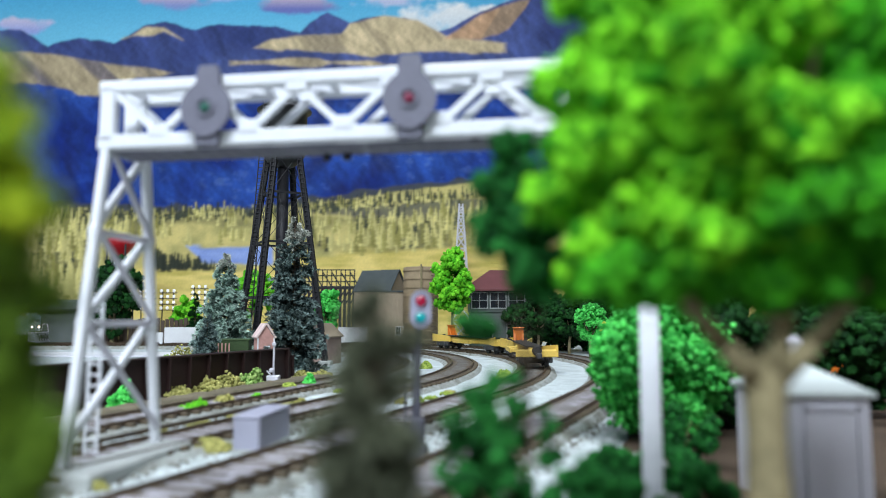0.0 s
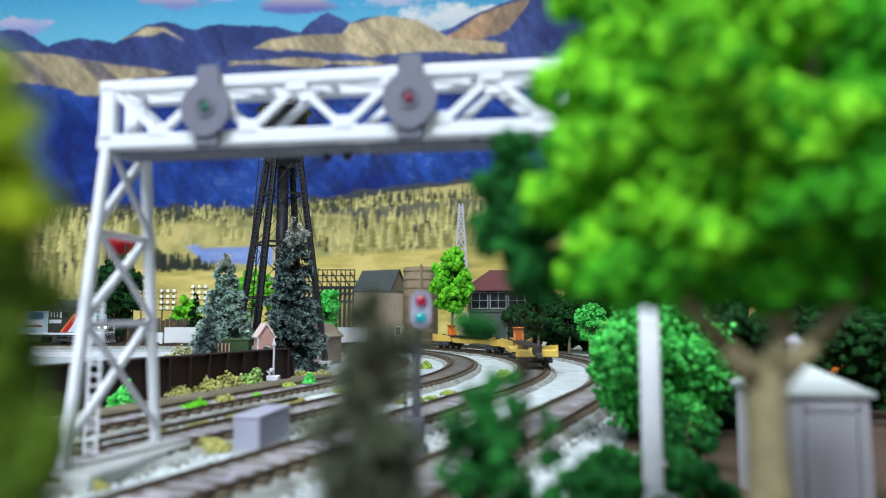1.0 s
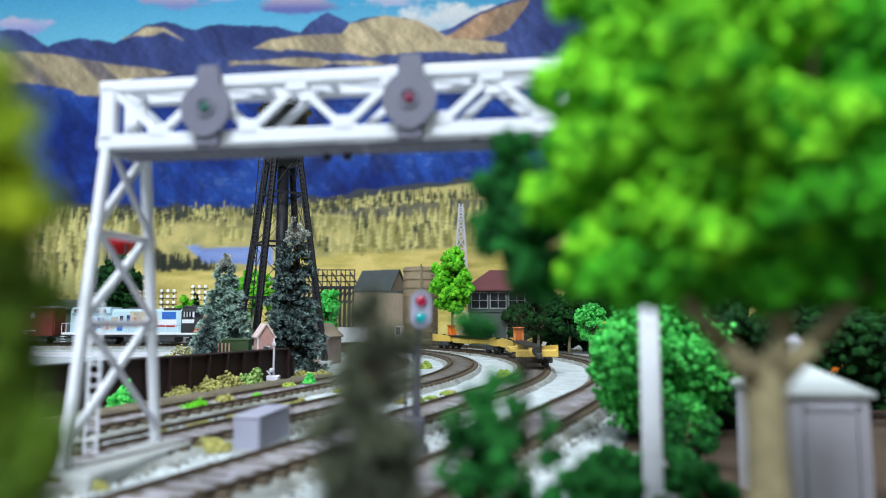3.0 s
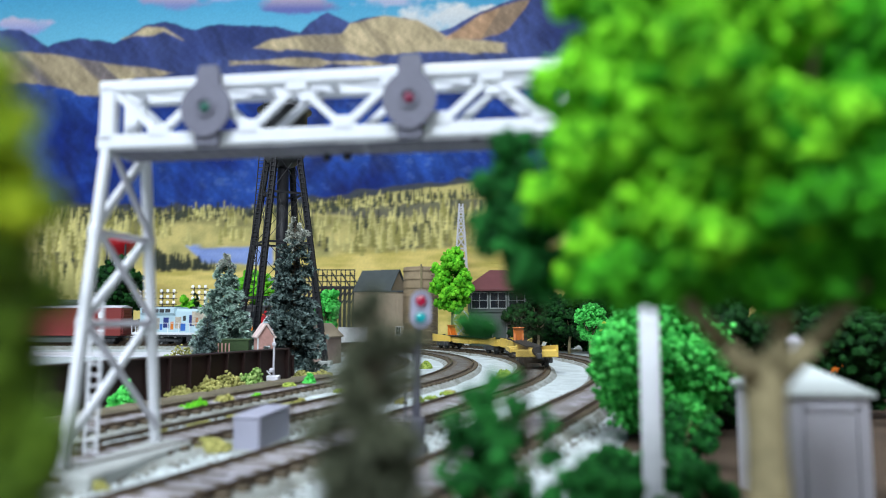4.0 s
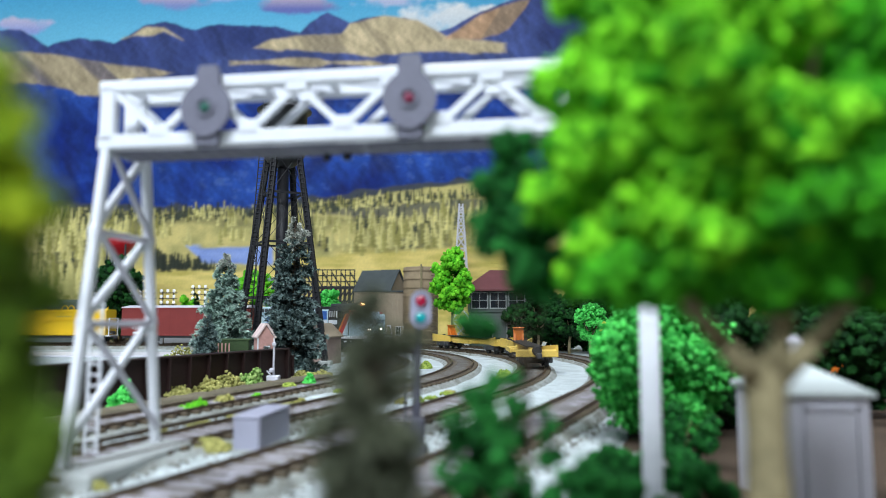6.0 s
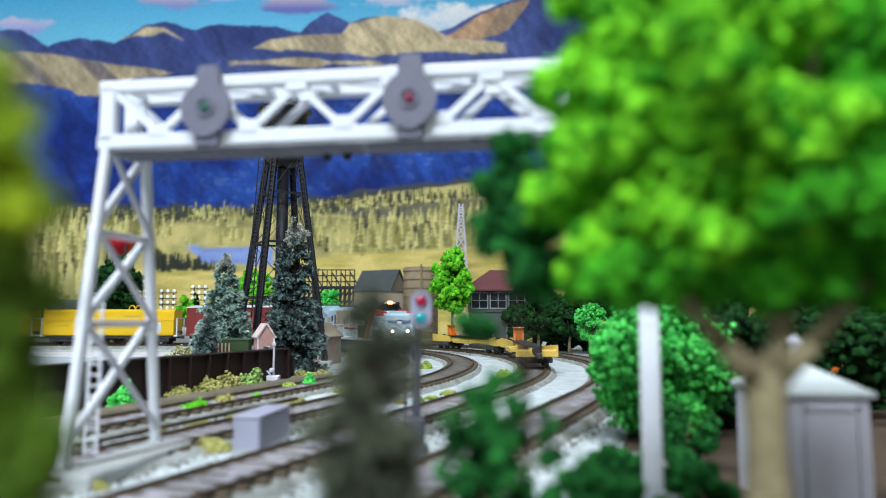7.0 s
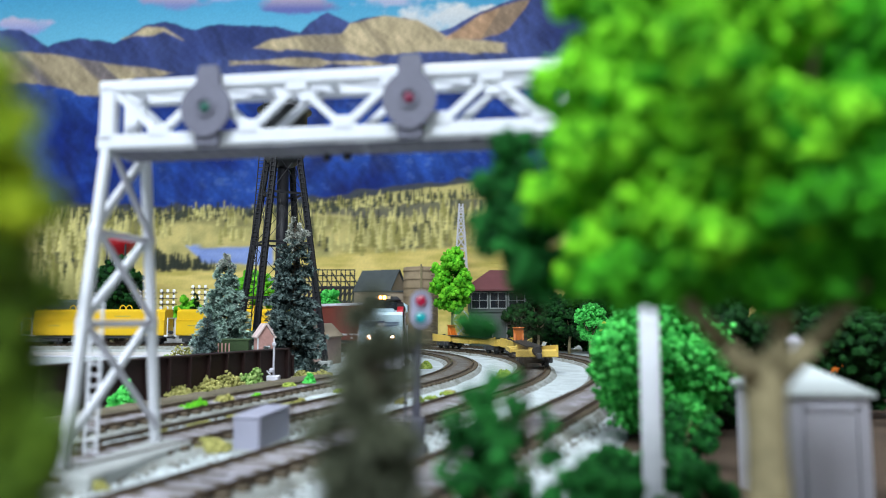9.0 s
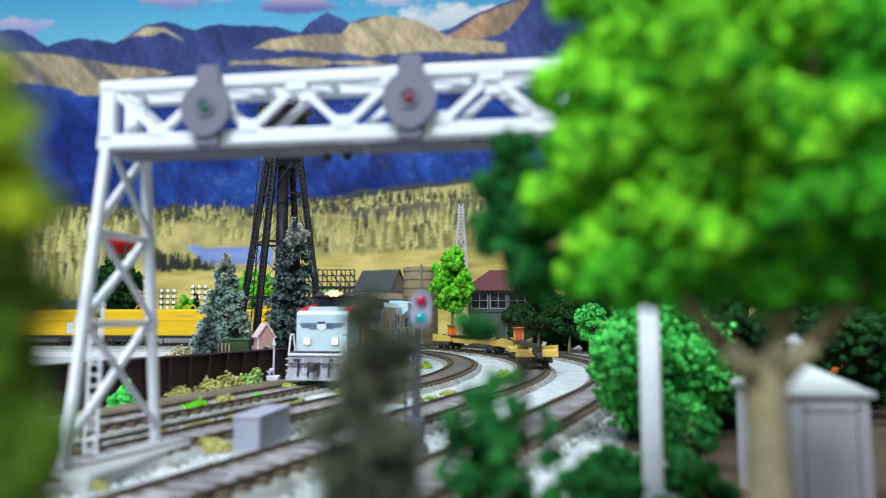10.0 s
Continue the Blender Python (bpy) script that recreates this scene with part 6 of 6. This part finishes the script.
def hopper():
    t = thing("covered_hopper", "bright yellow smooth-sided hopper car with hatches", "hopper car")
    half = 9.1
    prof = [(-1.55, 1.25), (-1.65, 1.4), (-1.65, 3.3), (-1.5, 3.42), (-1.5, 4.55), (-1.2, 4.85), (1.2, 4.85), (1.5, 4.55), (1.5, 3.42), (1.65, 3.3), (1.65, 1.4), (1.55, 1.25)]
    body = part("body", Geo().prism(prof, -half, half, "x"), M_YELLOW, t)
    part("sill", Geo().box(0, 0, 1.05, 2 * half - 0.6, 2.6, 0.4, 0.05), M_UNDER, t, "dark underframe")
    for x in (-3.6, 3.4):
        ring = Geo()
        for q in (-0.45, 0.45):
            pts = [(x + q + 0.42 * math.cos(a), -0.9, 4.85 + 0.55 * math.sin(a)) for a in [math.pi * i / 8 for i in range(9)]]
            for a, b in zip(pts, pts[1:]):
                ring.rod(a, b, 0.08, None, 6)
        part("hatch_loop", ring, M_YELLOW, t)
    for s in (-1, 1):
        part("ledge", Geo().box(0, s * 1.62, 3.35, 2 * half, 0.2, 0.14, 0.03), M_YELLOW, body)
        part("top_seam", Geo().box(0, s * 1.5, 4.15, 2 * half - 0.4, 0.05, 0.08), M_YELLOW, body)
        part("placard", Geo().box(6.9 if s < 0 else -6.9, s * 1.665, 2.3, 0.9, 0.03, 1.5, 0.01), M_SHED, body, "pale grey placard")
        for dx, dz, w in ((-6.2, 2.6, 1.6), (3.2, 3.9, 2.2), (-2.4, 3.9, 1.6)):
            part("small_mark", Geo().box(dx, s * (1.66 if dz < 3.3 else 1.51), dz, w, 0.02, 0.1), M_OLIVE, body)
        part("end_frame", Geo().box(s * (half + 0.35), 1.3, 2.4, 0.12, 0.14, 2.4).box(s * (half + 0.35), -1.3, 2.4, 0.12, 0.14, 2.4).box(s * (half + 0.35), 0, 3.6, 0.12, 2.7, 0.14).box(s * (half + 0.2), 0, 1.2, 0.5, 2.9, 0.2), M_WHITE, t, "white end ladder frame")
        for k in range(5):
            part("ladder_rung", Geo().box(s * (half + 0.38), -1.0, 1.5 + k * 0.42, 0.06, 0.55, 0.05), M_WHITE, t)
        part("end_tank", Geo().rod((s * (half + 0.3), -0.4, 1.6), (s * (half + 0.3), 0.4, 1.6), 0.25, None, 12), M_UNDER, t)
        part("bracket", Geo().prism([(half - 0.5, 4.7), (half + 0.1, 4.7), (half + 0.1, 5.2)] if s > 0 else [(-half + 0.5, 4.7), (-half - 0.1, 4.7), (-half - 0.1, 5.2)], -1.3, -1.15), M_YELLOW, t)
        coupler(t, s * (half + 0.3), s)
    bogie(t, 6.8, (-0.95, 0.95), 0.45)
    bogie(t, -6.8, (-0.95, 0.95), 0.45)
    return t


def spine_car():
    t = thing("spine_car", "yellow intermodal spine car with orange stanchion", "flat car", group="parked spine cars")
    half = 8.6
    part("spine", Geo().box(0, 0, 1.15, 2 * half - 1, 0.9, 0.6, 0.08), M_FLATYELLOW, t)
    part("deck", Geo().box(0.4, 0, 1.55, 2 * half - 4.5, 1.3, 0.12, 0.03), M_DECK, t, "black deck plate")
    for s in (-1, 1):
        part("end_beam", Geo().box(s * (half - 0.35), 0, 1.1, 0.5, 3.0, 0.55, 0.06), M_FLATYELLOW, t)
        for q in (-1, 1):
            part("wing", Geo().add([(s * (half - 3.4), q * 0.5, 0.85), (s * (half - 0.1), q * 1.45, 0.85), (s * (half - 0.1), q * 1.58, 0.85), (s * (half - 3.4), q * 0.65, 0.85), (s * (half - 3.4), q * 0.5, 1.5), (s * (half - 0.1), q * 1.45, 1.75), (s * (half - 0.1), q * 1.58, 1.75), (s * (half - 3.4), q * 0.65, 1.5)], [(0, 1, 2, 3), (4, 7, 6, 5), (0, 4, 5, 1), (1, 5, 6, 2), (2, 6, 7, 3), (3, 7, 4, 0)]), M_FLATYELLOW, t)
        part("buffer_hub", Geo().rod((s * (half - 0.1), 0, 1.3), (s * (half + 0.35), 0, 1.3), 0.38, 0.3, 16), M_DECK, t)
        part("side_sill", Geo().box(0, s * 1.45, 1.05, 4.6, 0.16, 0.4, 0.04), M_FLATYELLOW, t)
        part("cross_arm", Geo().box(s * 2.0, 0, 1.05, 0.5, 3.0, 0.32, 0.04), M_FLATYELLOW, t)
        coupler(t, s * (half + 0.4), s)
    st = part("stanchion", Geo().box(-6.2, 0, 2.15, 0.25, 0.95, 1.2, 0.05), M_ORANGE, t, "orange folding stanchion")
    part("knee", Geo().prism([(-6.1, 1.6), (-5.4, 1.6), (-6.1, 2.5)], -0.45, -0.3).prism([(-6.1, 1.6), (-5.4, 1.6), (-6.1, 2.5)], 0.3, 0.45), M_ORANGE, st)
    part("hitch_plate", Geo().box(-6.1, 0, 2.78, 0.6, 1.1, 0.12, 0.04), M_ORANGE, st)
    part("hand_wheel", Geo().rod((-7.4, 0.2, 1.9), (-7.4, 0.3, 1.9), 0.45, None, 16), M_DECK, t)
    bogie(t, 6.6, (-0.95, 0.95), 0.45)
    bogie(t, -6.6, (-0.95, 0.95), 0.45)
    return t


def on_track(s, k, base):
    """Pose of a car whose centre is at s on track k, standing on two pivots."""
    a, b = beside(s - base, k)[0], beside(s + base, k)[0]
    c = (a + b) / 2
    return place(c.x, c.y, RAIL_Z, math.degrees(math.atan2(b.y - a.y, b.x - a.x)))


SPEED, START = 9.48, -16.96
TRAIN = [(locomotive(), -9.85, 7.6), (boxcar(), -33.0, 6.8)]
first = hopper()
TRAIN.append((first, -53.8, 6.8))
TRAIN.append((copy_thing(first, place(0, 0, 0)), -74.1, 6.8))
TRAIN.append((copy_thing(first, place(0, 0, 0)), -94.4, 6.8))
car = spine_car()
car.matrix_world = on_track(59.6, 2, 5.0)
copy_thing(car, on_track(44.5, 2, 5.0))

for tr, k, a, b in TRACKS:
    ties(tr, k, a, b)


def motions():
    for ob, back, base in TRAIN:
        rows = []
        for i in range(41):
            t = i * 0.25
            rows.append((t, on_track(START + SPEED * t + back, 0, base)))
        walk(ob, rows)
        for b in [c for c in ob.children if c.name.split(".")[0] == "bogie"]:
            x = b.location.x / K
            turns = []
            for t, m in rows:
                s = START + SPEED * t + back + x
                a, c = beside(s - 1.0, 0)[0], beside(s + 1.0, 0)[0]
                car_turn = math.degrees(m.to_euler().z)
                turns.append((t, place(x, 0, 0, (math.degrees(math.atan2(c.y - a.y, c.x - a.x)) - car_turn + 180) % 360 - 180)))
            walk(b, turns)
            for w in [c for c in b.children if c.name.split(".")[0] == "wheelset"]:
                p = w.location.copy() / K
                spin = math.degrees(SPEED / 15 / p.z)
                walk(w, [(i / 15, place(p.x, p.y, p.z, 0, 0, spin * i)) for i in range(151)])


motions()
